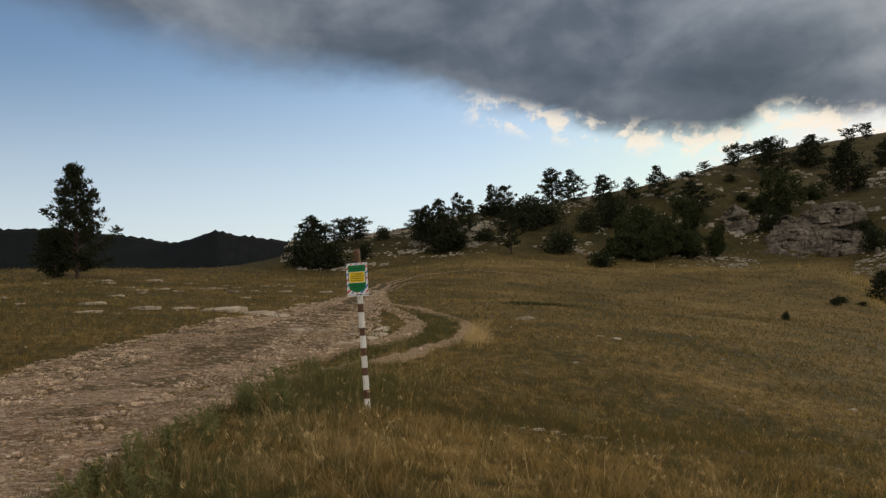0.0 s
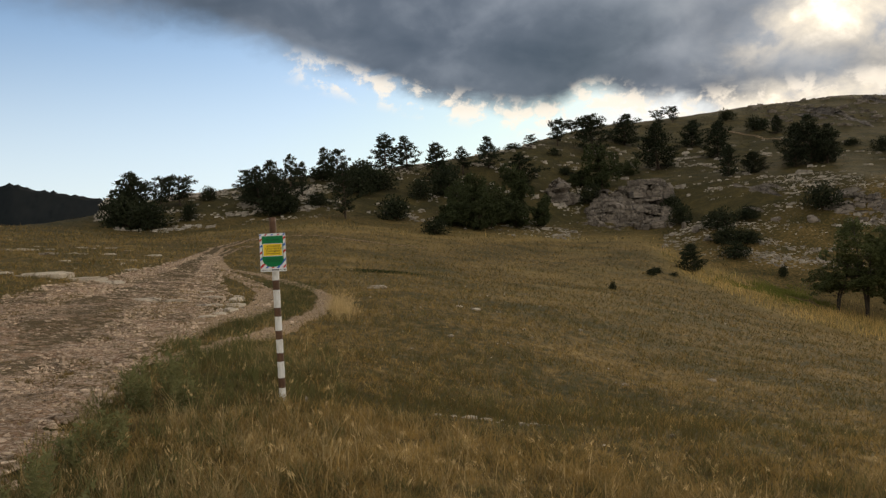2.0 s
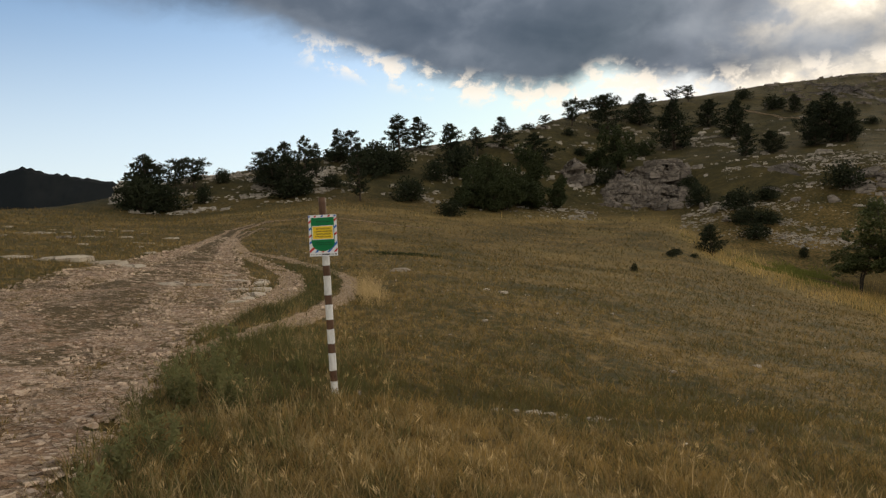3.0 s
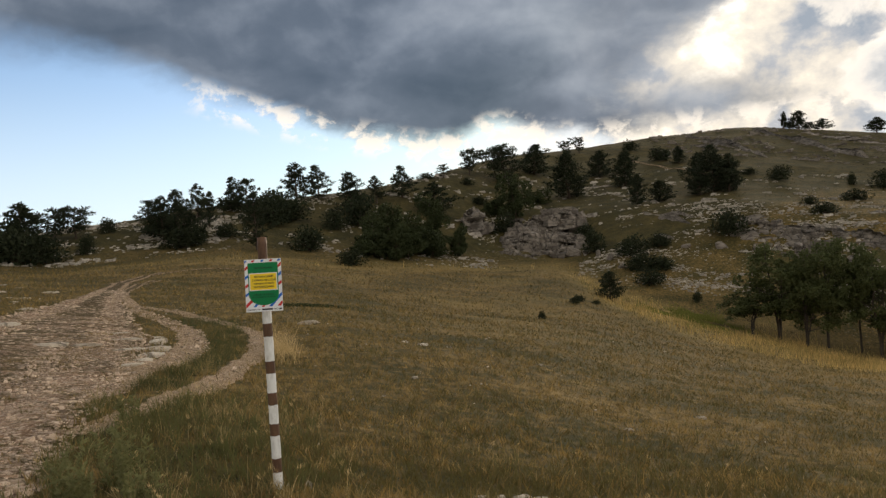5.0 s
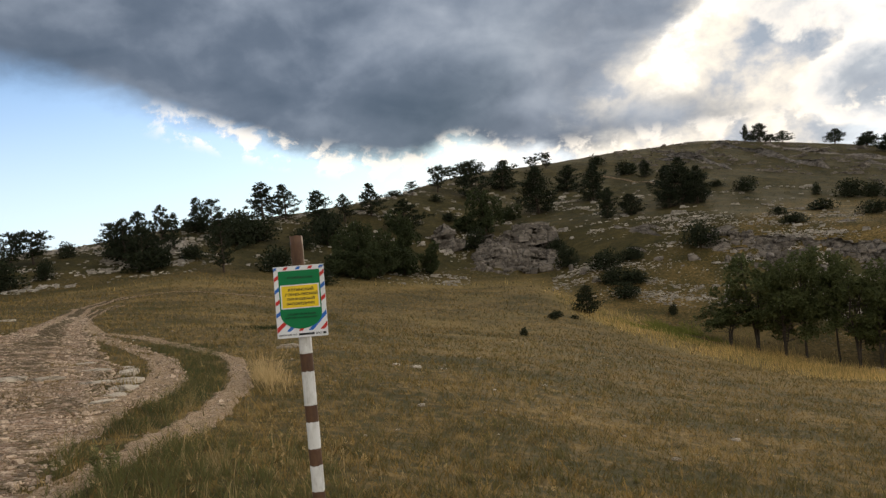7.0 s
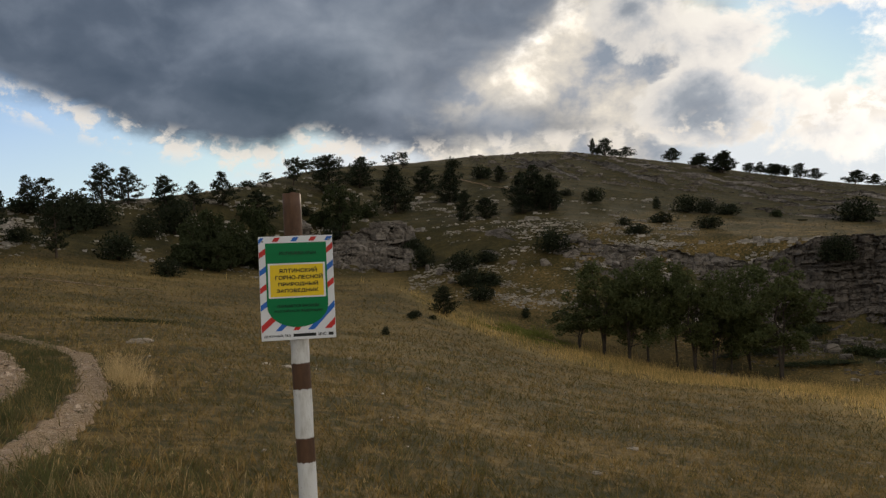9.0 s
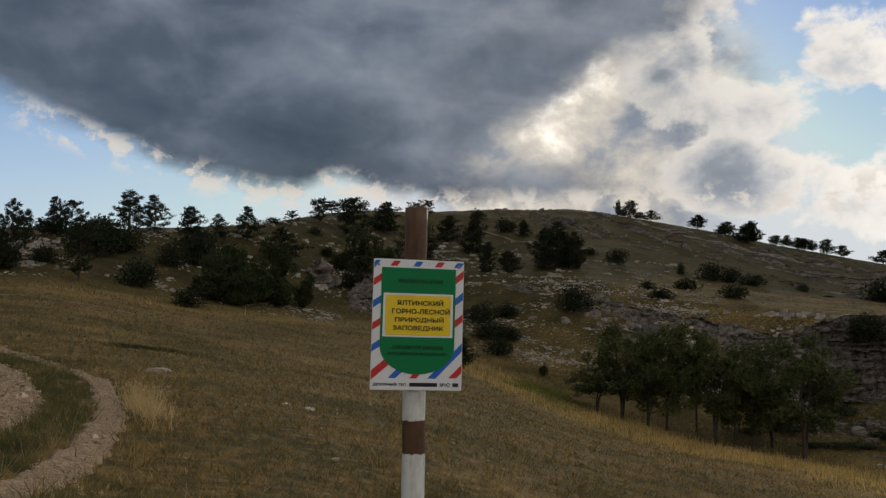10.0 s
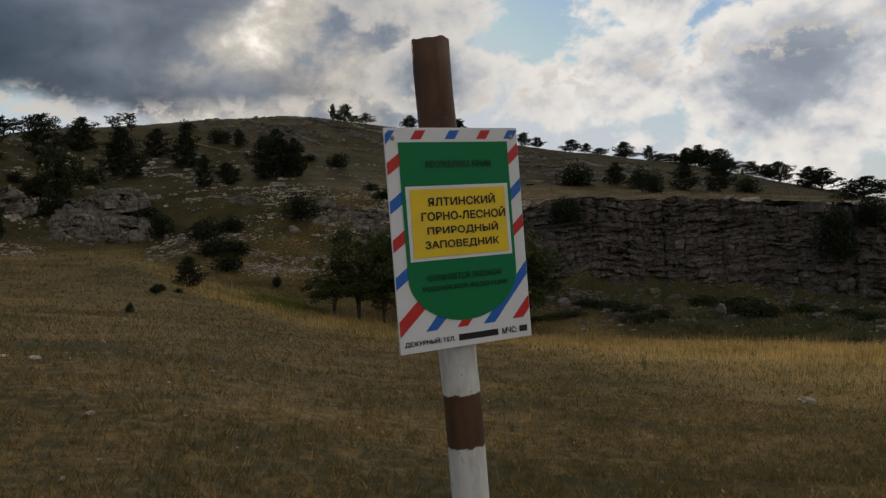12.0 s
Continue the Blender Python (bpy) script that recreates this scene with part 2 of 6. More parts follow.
def grass_material(name, dry, dull, green, share, thin_share=0.3):
    """Blades: most of them dry, some dull, a share of green ones, in patches."""
    mat, n, s, p = material(name, 0.8, 0.15)
    one = n.add("ShaderNodeNewGeometry").outputs["Random Per Island"]
    tone = n.math("ADD", turf_tone(n, p), n.math("MULTIPLY", n.math("SUBTRACT", one, 0.5), 0.55))
    colour = n.ramp(n.math("ADD", tone, 0.38), (0.0, green), (share, green), (share + 0.14, dull), (0.62, dry), (0.95, tuple(min(1, 1.35 * v) for v in dry)))
    n.put(s.inputs["Base Color"], colour)
    # a blade stands for many that lean all ways: its shading leans towards that of the open turf
    own = n.add("ShaderNodeVectorMath", {0: n.add("ShaderNodeNewGeometry").outputs["Normal"], 1: (0.45, 0.45, 0.45)})
    own.operation = "MULTIPLY"
    turf = n.add("ShaderNodeVectorMath", {0: own.outputs[0], 1: (0.0, 0.0, 0.75)})
    turf.operation = "ADD"
    n.put(s.inputs["Normal"], turf.outputs[0])
    thin = n.add("ShaderNodeBsdfTranslucent", {0: colour})
    both = n.add("ShaderNodeMixShader", {0: thin_share, 1: s.outputs[0], 2: thin.outputs[0]})
    n.put(n.tree.nodes["Material Output"].inputs[0], both.outputs[0])
    return mat


def leaf_material(name, dark, light, thin_share=0.15):
    mat, n, s, p = material(name, 0.85, 0.08)
    one = n.add("ShaderNodeNewGeometry").outputs["Random Per Island"]
    patch = n.noise(p, 0.9, 3.0, 0.6)
    colour = n.mix(n.math("ADD", n.math("MULTIPLY", one, 0.55), n.math("MULTIPLY", patch, 0.45)), dark, light)
    n.put(s.inputs["Base Color"], colour)
    thin = n.add("ShaderNodeBsdfTranslucent", {0: colour})
    both = n.add("ShaderNodeMixShader", {0: thin_share, 1: s.outputs[0], 2: thin.outputs[0]})
    n.put(n.tree.nodes["Material Output"].inputs[0], both.outputs[0])
    return mat


def bark_material(name, colour):
    mat, n, s, p = material(name, 0.95, 0.1)
    ridges = n.noise(flat_stretch(n, p, 9, 9, 1.5), 1.0, 5.0, 0.65)
    n.put(s.inputs["Base Color"], n.ramp(ridges, (0.3, tuple(0.45 * v for v in colour)), (0.6, colour), (0.8, tuple(1.4 * v for v in colour))))
    bump(n, s, ridges, 0.8, 0.03)
    return mat


def limestone_material(name, light, dark):
    mat, n, s, p = material(name, 0.92, 0.15)
    beds = n.noise(flat_stretch(n, p, 0.35, 0.35, 2.2), 1.0, 5.0, 0.6, 0.5)
    stain = n.noise(p, 0.35, 4.0, 0.65)
    pits = n.noise(p, 5.0, 5.0, 0.7)
    colour = n.ramp(n.math("ADD", n.math("MULTIPLY", beds, 0.55), n.math("MULTIPLY", stain, 0.45)), (0.32, dark), (0.5, tuple(0.5 * (a + b) for a, b in zip(dark, light))), (0.68, light))
    cracks = n.add("ShaderNodeTexVoronoi", {"Vector": flat_stretch(n, p, 0.9, 0.9, 1.5), "Scale": 0.8})
    cracks.feature = "DISTANCE_TO_EDGE"
    crack = n.step(n.math("ADD", cracks.outputs["Distance"], n.math("MULTIPLY", n.math("SUBTRACT", pits, 0.5), 0.12)), 0.05, 0.0)
    colour = n.mix(n.math("MULTIPLY", crack, 0.6), colour, tuple(0.3 * v for v in dark))
    runs = n.noise(flat_stretch(n, p, 1.1, 1.1, 0.14), 1.0, 4.0, 0.6, 0.4)
    colour = n.mix(n.math("MULTIPLY", n.step(runs, 0.50, 0.68), 0.6), colour, tuple(0.7 * v for v in dark))
    lichen = n.step(n.noise(p, 1.1, 5.0, 0.7), 0.58, 0.70)
    colour = n.mix(n.math("MULTIPLY", lichen, 0.35), colour, (0.16, 0.14, 0.085))
    tone = n.math("ADD", 0.72, n.math("MULTIPLY", n.add("ShaderNodeNewGeometry").outputs["Random Per Island"], 0.56))
    colour = n.mix(1.0, colour, n.add("ShaderNodeCombineXYZ", {0: tone, 1: tone, 2: tone}).outputs[0], "MULTIPLY")
    n.put(s.inputs["Base Color"], colour)
    bump(n, s, n.math("ADD", n.math("SUBTRACT", pits, crack), beds), 0.8, 0.10)
    return mat


def track_material():
    """Worn bedrock plates and trodden earth, with low dark growth in the hollows between."""
    mat, n, s, p = material("stony_track_earth", 0.95, 0.1)
    blotch = n.noise(p, 0.5, 4.0, 0.6, 0.5)
    fine = n.noise(p, 22.0, 4.0, 0.7)
    mid = n.noise(p, 4.5, 5.0, 0.65, 0.6)
    colour = n.ramp(blotch, (0.30, (0.222, 0.136, 0.081)), (0.45, (0.349, 0.226, 0.142)), (0.6, (0.44, 0.302, 0.199)), (0.75, (0.507, 0.366, 0.251)))
    bent = n.add("ShaderNodeVectorMath", {0: p, 1: n.add("ShaderNodeCombineXYZ", {0: n.math("MULTIPLY", mid, 0.25), 1: n.math("MULTIPLY", fine, 0.05), 2: 0.0}).outputs[0]})
    bent.operation = "ADD"
    plates = n.add("ShaderNodeTexVoronoi", {"Vector": flat_stretch(n, bent.outputs[0], 0.75, 1.2, 0.0), "Scale": 11.0})
    plates.feature = "DISTANCE_TO_EDGE"
    which = n.add("ShaderNodeTexVoronoi", {"Vector": flat_stretch(n, bent.outputs[0], 0.75, 1.2, 0.0), "Scale": 11.0})
    bare = n.step(which.outputs["Color"], 0.40, 0.72)
    colour = n.mix(n.math("MULTIPLY", bare, 0.72), colour, n.mix(fine, (0.402, 0.301, 0.214), (0.631, 0.505, 0.383)))
    joint = n.step(n.math("ADD", plates.outputs["Distance"], n.math("MULTIPLY", n.math("SUBTRACT", fine, 0.5), 0.12)), 0.075, 0.02)
    broken = n.step(n.noise(p, 1.6, 4.0, 0.65, 0.4), 0.44, 0.58)
    colour = n.mix(n.math("MULTIPLY", n.math("MULTIPLY", joint, broken), 0.65), colour, (0.095, 0.064, 0.036))
    colour = n.mix(n.math("MULTIPLY", n.step(n.noise(p, 2.4, 5.0, 0.7, 0.5), 0.52, 0.66), 0.5), colour, (0.160, 0.104, 0.060))
    pebble = n.add("ShaderNodeTexVoronoi", {"Vector": p, "Scale": 19.0})
    stones = n.math("MULTIPLY", n.step(pebble.outputs["Distance"], 0.40, 0.28), n.step(pebble.outputs["Color"], 0.5, 0.75))
    colour = n.mix(n.math("MULTIPLY", stones, 0.7), colour, (0.594, 0.473, 0.355))
    # small shadows between the crumbs, painted where the grain is low
    colour = n.mix(n.step(fine, 0.34, 0.60), n.mix(1.0, colour, (0.498, 0.444, 0.401), "MULTIPLY"), colour)
    growth = n.math("ADD", n.math("MULTIPLY", n.noise(p, 0.7, 3.0, 0.6), 0.34), n.math("ADD", n.math("MULTIPLY", mid, 0.33), n.math("MULTIPLY", n.noise(flat_stretch(n, p, 0.8, 1.3, 0), 11.0, 4.0, 0.7), 0.33)))
    worn = n.add("ShaderNodeAttribute")
    worn.attribute_name = "worn"
    growth = n.step(n.math("SUBTRACT", growth, worn.outputs["Fac"]), 0.472, 0.535)
    trodden = n.math("MULTIPLY", n.step(worn.outputs["Fac"], 0.06, 0.10), n.step(mid, 0.72, 0.48))
    colour = n.mix(n.math("MULTIPLY", trodden, 0.7), colour, n.mix(fine, (0.26, 0.178, 0.098), (0.43, 0.312, 0.185)))
    colour = n.mix(n.math("MULTIPLY", growth, 0.88), colour, n.mix(fine, (0.052, 0.042, 0.016), (0.125, 0.088, 0.039)))
    n.put(s.inputs["Base Color"], colour)
    height = n.math("SUBTRACT", n.math("ADD", n.math("MULTIPLY", bare, 0.5), n.math("ADD", n.math("MULTIPLY", stones, 0.5), n.math("MULTIPLY", fine, 0.5))), joint)
    bump(n, s, height, 1.0, 0.05)
    return mat


def paint_material(name, colour, rough=0.45, wear=(0.25, 0.23, 0.20), amount=0.0):
    mat, n, s, p = material(name, rough, 0.2)
    dust = n.noise(p, 9.0, 5.0, 0.6)
    speck = n.step(n.noise(p, 70.0, 4.0, 0.7), 0.70 - amount, 0.76 - amount)
    c = n.mix(n.math("MULTIPLY", n.step(dust, 0.4, 0.75), 0.16), colour, wear)
    c = n.mix(n.math("MULTIPLY", speck, 0.35), c, wear)
    n.put(s.inputs["Base Color"], c)
    n.put(s.inputs["Roughness"], n.math("ADD", rough, n.math("MULTIPLY", dust, 0.2)))
    return mat


def post_material():
    """Old white paint with hand-painted brown bands; their edges are uneven."""
    mat, n, s, p = material("banded_post_paint", 0.6, 0.3)
    uneven = n.math("MULTIPLY", n.math("SUBTRACT", n.noise(p, 55.0, 4.0, 0.6), 0.5), 0.022)
    z = n.math("ADD", n.add("ShaderNodeSeparateXYZ", {0: p}).outputs[2], uneven)
    brown = n.step(z, 1.498, 1.502)
    for lo, hi in ((1.232, 1.338), (0.937, 1.035), (0.685, 0.783), (0.44, 0.535), (0.15, 0.26)):
        brown = n.math("MAXIMUM", brown, n.math("MULTIPLY", n.step(z, lo - 0.002, lo + 0.002), n.step(z, hi + 0.002, hi - 0.002)))
    dirt = n.noise(flat_stretch(n, p, 30, 30, 7), 1.0, 5.0, 0.65)
    white = n.ramp(dirt, (0.3, (0.46, 0.44, 0.39)), (0.5, (0.66, 0.65, 0.61)), (0.8, (0.74, 0.73, 0.70)))
    rust = n.ramp(dirt, (0.3, (0.056, 0.028, 0.014)), (0.55, (0.108, 0.055, 0.028)), (0.8, (0.15, 0.082, 0.045)))
    chips = n.step(n.noise(p, 85.0, 4.0, 0.7), 0.64, 0.68)
    colour = n.mix(n.math("MULTIPLY", chips, 0.5), n.mix(brown, white, rust), (0.17, 0.10, 0.065))
    n.put(s.inputs["Base Color"], colour)
    bump(n, s, dirt, 0.35, 0.003)
    return mat


MEADOW = ground_material()
TRACK = track_material()
GRASS = grass_material("meadow_grass_blades", (0.272, 0.180, 0.062), (0.172, 0.117, 0.040), (0.106, 0.088, 0.029), 0.26, 0.5)
# olive tufts, darkened to stand in for shade on the upper hill
SHADED_UPLAND_GRASS = grass_material("shaded_upland_tufts", (0.090, 0.064, 0.022), (0.052, 0.041, 0.015), (0.032, 0.031, 0.011), 0.30)
TALL_GRASS = grass_material("tall_dry_grass", (0.34, 0.245, 0.110), (0.215, 0.160, 0.069), (0.130, 0.117, 0.043), 0.30, 0.5)
VERGE_GRASS = grass_material("verge_grass_blades", (0.33, 0.250, 0.120), (0.190, 0.155, 0.063), (0.112, 0.116, 0.039), 0.38, 0.45)
GOLD_GRASS = grass_material("golden_hollow_grass", (0.70, 0.475, 0.175), (0.50, 0.34, 0.122), (0.24, 0.20, 0.06), 0.10, 0.5)
STRAW = grass_material("straw_clump_grass", (0.60, 0.43, 0.21), (0.44, 0.31, 0.14), (0.24, 0.19, 0.07), 0.12, 0.35)
STRIP_GRASS = grass_material("rut_strip_grass", (0.22, 0.165, 0.065), (0.12, 0.10, 0.038), (0.070, 0.080, 0.026), 0.42)
WEED = leaf_material("grey_green_weed_leaves", (0.13, 0.135, 0.056), (0.24, 0.23, 0.105), 0.45)
NEEDLES = leaf_material("pine_needles", (0.015, 0.020, 0.012), (0.038, 0.045, 0.023), 0.12)
SCRUB = leaf_material("juniper_scrub_leaves", (0.016, 0.021, 0.012), (0.040, 0.047, 0.023), 0.12)
FRESH = leaf_material("fresh_green_grass", (0.15, 0.165, 0.038), (0.29, 0.29, 0.07), 0.5)
BUSHLEAF = leaf_material("hornbeam_bush_leaves", (0.024, 0.032, 0.014), (0.068, 0.080, 0.034), 0.15)
COPSE_LEAF = leaf_material("pear_tree_leaves", (0.048, 0.058, 0.023), (0.120, 0.136, 0.054), 0.32)
# far below a pine wood's own tone: the hills' shade is in this colour
SHADED_FOREST = leaf_material("shaded_far_forest", (0.006, 0.008, 0.008), (0.011, 0.014, 0.014), 0.0)
BARK = bark_material("pine_bark", (0.085, 0.062, 0.046))
PALE_BARK = bark_material("pear_bark", (0.075, 0.062, 0.050))
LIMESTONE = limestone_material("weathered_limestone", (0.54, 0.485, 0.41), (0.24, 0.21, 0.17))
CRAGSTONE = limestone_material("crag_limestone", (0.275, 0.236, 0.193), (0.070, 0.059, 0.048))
# the same limestone darkened, to paint in the shade of the backlit cliff
SHADED_CLIFFSTONE = limestone_material("shaded_cliff_limestone", (0.185, 0.156, 0.127), (0.052, 0.044, 0.036))
CHALK = limestone_material("pale_trackside_stone", (0.58, 0.50, 0.39), (0.32, 0.265, 0.195))
GRAVEL = limestone_material("track_gravel", (0.64, 0.495, 0.36), (0.40, 0.29, 0.20))
POST = post_material()
SIGN_WHITE = paint_material("sign_white", (0.74, 0.75, 0.75), 0.35)
SIGN_GREEN = paint_material("sign_green", (0.003, 0.180, 0.058), 0.5, (0.02, 0.14, 0.06))
SIGN_YELLOW = paint_material("sign_yellow", (0.86, 0.60, 0.025), 0.35)
SIGN_RED = paint_material("sign_red", (0.55, 0.035, 0.03), 0.35)
SIGN_BLUE = paint_material("sign_blue", (0.025, 0.14, 0.50), 0.35)
SIGN_BLACK = paint_material("sign_black", (0.02, 0.022, 0.02), 0.4)
SIGN_DARK = paint_material("sign_dark_green_ink", (0.004, 0.05, 0.022), 0.4)
STEEL = paint_material("dull_steel", (0.30, 0.29, 0.28), 0.5)
# ---- the lie of the land: heights by direction (degrees from +y towards +x) and distance from the sign post ----
DIRECTION = [-180, -110, -60, -32, -16, -12, -6, 0, 9, 14, 19, 25, 29, 37, 45, 52, 63, 76, 110, 180]
Z_NEAR = [-0.1, 0.3, 0.4, 0.3, 0.2, 0.2, 0.1, 0.0, -0.2, -0.3, -0.45, -0.6, -0.7, -0.85, -1.0, -1.1, -1.2, -1.2, -1.0, -0.1]
Z_MEADOW = [0.3, 2.0, 2.6, 1.9, 1.1, 0.85, 0.5, 0.25, -0.1, -0.5, -0.9, -1.3, -1.7, -2.6, -3.3, -3.8, -4.4, -4.8, -3, 0.3]
Z_MID = [0.5, 4.0, 5.0, 4.7, 3.3, 3.0, 2.6, 2.2, 0.6, -0.5, -1.5, -2.3, -2.9, -5.2, -6.8, -7.3, -8.2, -8.6, -4, 0.5]
FOOT_R = [80, 75, 70, 68, 86, 88, 86, 85, 89, 95, 102, 108, 86, 80, 78, 79, 72, 68, 80, 80]
FOOT_EL = [1, 3, 3.6, 3.8, 2.4, 2.1, 2.4, 2.6, 1.3, 0.95, 0.45, 0.35, -2.5, -5.2, -7.4, -8.3, -9.2, -9.7, -4, 1]
SLOPE_R = [100, 100, 85, 80, 91, 95, 93, 93, 97, 103, 112, 114, 100, 98, 96, 97, 97, 97, 110, 100]
SLOPE_EL = [1, 2.5, 2.9, 3.2, 3.1, 3.2, 3.4, 3.5, 2.6, 2.3, 2.0, 1.5, 0.2, -1.6, -3.3, -4.9, -5.9, -7.0, -4, 1]
LEDGE_R = [120, 120, 110, 95, 95, 101, 104, 107, 110, 116, 126, 124, 116, 113, 108, 104, 102, 101, 120, 120]
LEDGE_EL = [0.8, 2, 2.2, 2.4, 3.4, 4.3, 4.6, 5.0, 4.6, 4.6, 4.5, 3.6, 3.0, 3.0, 1.9, 1.1, 0.35, -1.1, -2, 0.8]
BENCH_R = [160, 160, 150, 120, 98, 104, 110, 115, 122, 128, 145, 160, 152, 150, 150, 150, 150, 140, 150, 160]
BENCH_EL = [0.5, 1.5, 1.4, 1.2, 3.7, 4.7, 5.3, 5.8, 6.3, 6.6, 6.7, 5.6, 5.3, 5.1, 3.4, 2.3, 1.0, -0.8, -1.5, 0.5]
CREST_R = [220, 220, 200, 160, 101, 108, 114, 120, 128, 138, 172, 207, 224, 250, 258, 262, 262, 250, 240, 220]
CREST_EL = [0.3, 1, 0.8, 0.4, 3.9, 4.75, 5.45, 6.0, 6.5, 7.0, 8.3, 8.45, 8.5, 8.55, 7.05, 5.35, 3.05, -0.8, -1.2, 0.3]
FAR_EL = [0, 0, -0.5, -1.5, -2, -1, 0, 1, 2, 2.5, 3, 3, 3, 3, 2.5, 1.5, 0.5, -1.2, -1, 0]
EYE = 1.6


def sky_to_z(r, el):
    return EYE + (r + 5.0) * np.tan(np.radians(el))


def terrain_table():
    """Heights on a polar grid: rows by direction in steps of one degree, columns by the logarithm of distance."""
    az = np.arange(-180, 181)
    lr = np.log(np.concatenate([[0.5], np.geomspace(1.0, 4200.0, 260)]))
    knots = [(np.interp(az, DIRECTION, r), np.interp(az, DIRECTION, z)) for r, z in (
        ([6.0] * 20, Z_NEAR), ([25.0] * 20, Z_MEADOW), ([56.0] * 20, Z_MID))]
    for rr, ee in ((FOOT_R, FOOT_EL), (SLOPE_R, SLOPE_EL), (LEDGE_R, LEDGE_EL), (BENCH_R, BENCH_EL), (CREST_R, CREST_EL), ([420] * 20, FAR_EL)):
        r = np.interp(az, DIRECTION, rr)
        knots.append((r, sky_to_z(r, np.interp(az, DIRECTION, ee))))
    table = np.zeros((len(az), len(lr)))
    for i in range(len(az)):
        rs = [0.0] + [k[0][i] for k in knots] + [900.0, 4200.0]
        zs = [0.0] + [k[1][i] for k in knots] + [-30.0, -60.0]
        table[i] = np.interp(np.exp(lr), rs, zs)
    for _ in range(2):
        table[1:-1] = 0.25 * table[:-2] + 0.5 * table[1:-1] + 0.25 * table[2:]
    for _ in range(2):
        table[:, 1:-1] = 0.25 * table[:, :-2] + 0.5 * table[:, 1:-1] + 0.25 * table[:, 2:]
    mean = 0.5 * (table[0] + table[-1])
    table[0] = table[-1] = mean
    return lr, table


LOG_R, TABLE = terrain_table()


def wave(x, y, size, seed):
    """A smooth, aperiodic roughness between about -1 and 1."""
    k = 2 * np.pi / size
    total = 0.0
    for n in range(5):
        a = 2.399 * n + seed * 1.7
        s = k * (0.7 + 0.23 * n)
        total = total + np.sin(s * (x * np.cos(a) + y * np.sin(a)) + seed * 3.1 + n * 1.9 + 1.3 * np.sin(0.61 * s * (y * np.cos(a) - x * np.sin(a)) + n))
    return total / 3.2


def ground_z(x, y):
    """Height of the ground at a place; takes numbers or arrays."""
    x, y = np.asarray(x, float), np.asarray(y, float)
    r = np.maximum(np.hypot(x, y), 1e-3)
    a = np.degrees(np.arctan2(x, y)) + 180.0
    i = np.clip(a.astype(int), 0, 359)
    fa = a - i
    l = np.interp(np.log(r), LOG_R, np.arange(len(LOG_R)))
    j = np.clip(l.astype(int), 0, len(LOG_R) - 2)
    fl = l - j
    z = (TABLE[i, j] * (1 - fa) + TABLE[i + 1, j] * fa) * (1 - fl) + (TABLE[i, j + 1] * (1 - fa) + TABLE[i + 1, j + 1] * fa) * fl
    z = np.where(r < 0.5, TABLE[i, 0] * r / 0.5, z)
    near = np.clip((r - 1.0) / 5.0, 0, 1)
    z = z + 0.03 * near * wave(x, y, 2.3, 1) + 0.06 * near * wave(x, y, 7.0, 2)
    hill = np.clip((r - 70.0) / 40.0, 0, 1) * np.clip((500.0 - r) / 200.0, 0, 1)
    return z + hill * (0.07 * wave(x, y, 9.0, 3) + 0.22 * wave(x, y, 31.0, 4))


# ---- building blocks ----
def mesh_of(name, verts, faces, mat, smooth=False):
    """A mesh from arrays: verts (n, 3), faces (m, 3) or (m, 4)."""
    verts, faces = np.asarray(verts, np.float32), np.asarray(faces, np.int32)
    k = faces.shape[1]
    me = bpy.data.meshes.new(name)
    me.vertices.add(len(verts))
    me.vertices.foreach_set("co", verts.ravel())
    me.loops.add(faces.size)
    me.loops.foreach_set("vertex_index", faces.ravel())
    me.polygons.add(len(faces))
    me.polygons.foreach_set("loop_start", np.arange(0, faces.size, k, dtype=np.int32))
    me.polygons.foreach_set("use_smooth", np.full(len(faces), smooth))
    me.update(calc_edges=True)
    me.materials.append(mat)
    return me


def mesh_part(name, verts, faces, mat, parent=None, label="", smooth=False):
    ob = new(name, mesh_of(name, verts, faces, mat, smooth))
    ob.parent = parent
    return tagged(ob, label)


def part(name, bm, mat, parent=None, label="", smooth=False):
    """Links a bmesh as one mesh object under a thing or a part."""
    me = bpy.data.meshes.new(name)
    bm.to_mesh(me)
    bm.free()
    me.materials.append(mat)
    for face in me.polygons:
        face.use_smooth = smooth
    ob = new(name, me)
    ob.parent = parent
    return tagged(ob, label)


def grid_faces(rows, cols, wrap=False):
    i, j = np.meshgrid(np.arange(rows - 1), np.arange(cols if wrap else cols - 1), indexing="ij")
    a, b = i * cols + j, i * cols + (j + 1) % cols
    return np.stack([a, b, b + cols, a + cols], -1).reshape(-1, 4)


def pack(groups):
    """Joins (verts, faces) groups into one pair of arrays."""
    verts, faces, base = [], [], 0
    for v, f in groups:
        verts.append(v), faces.append(f + base)
        base += len(v)
    return np.concatenate(verts), np.concatenate(faces)


# ---- tracks: centre lines (x, y, half width) ----
MAIN_TRACK = [(-2.2, -22, 1.7), (-3.0, -14, 1.8), (-3.5, -7, 1.95), (-3.8, -2, 2.0), (-4.3, 3, 2.25), (-4.7, 9, 2.6), (-5.0, 16, 2.6), (-5.8, 25, 2.0), (-6.6, 36, 1.15), (-7.2, 46, 0.75), (-7.4, 55, 0.5), (-6.0, 64, 0.45), (-2.4, 67.5, 0.4), (2.5, 65.5, 0.32), (10, 66, 0.25)]
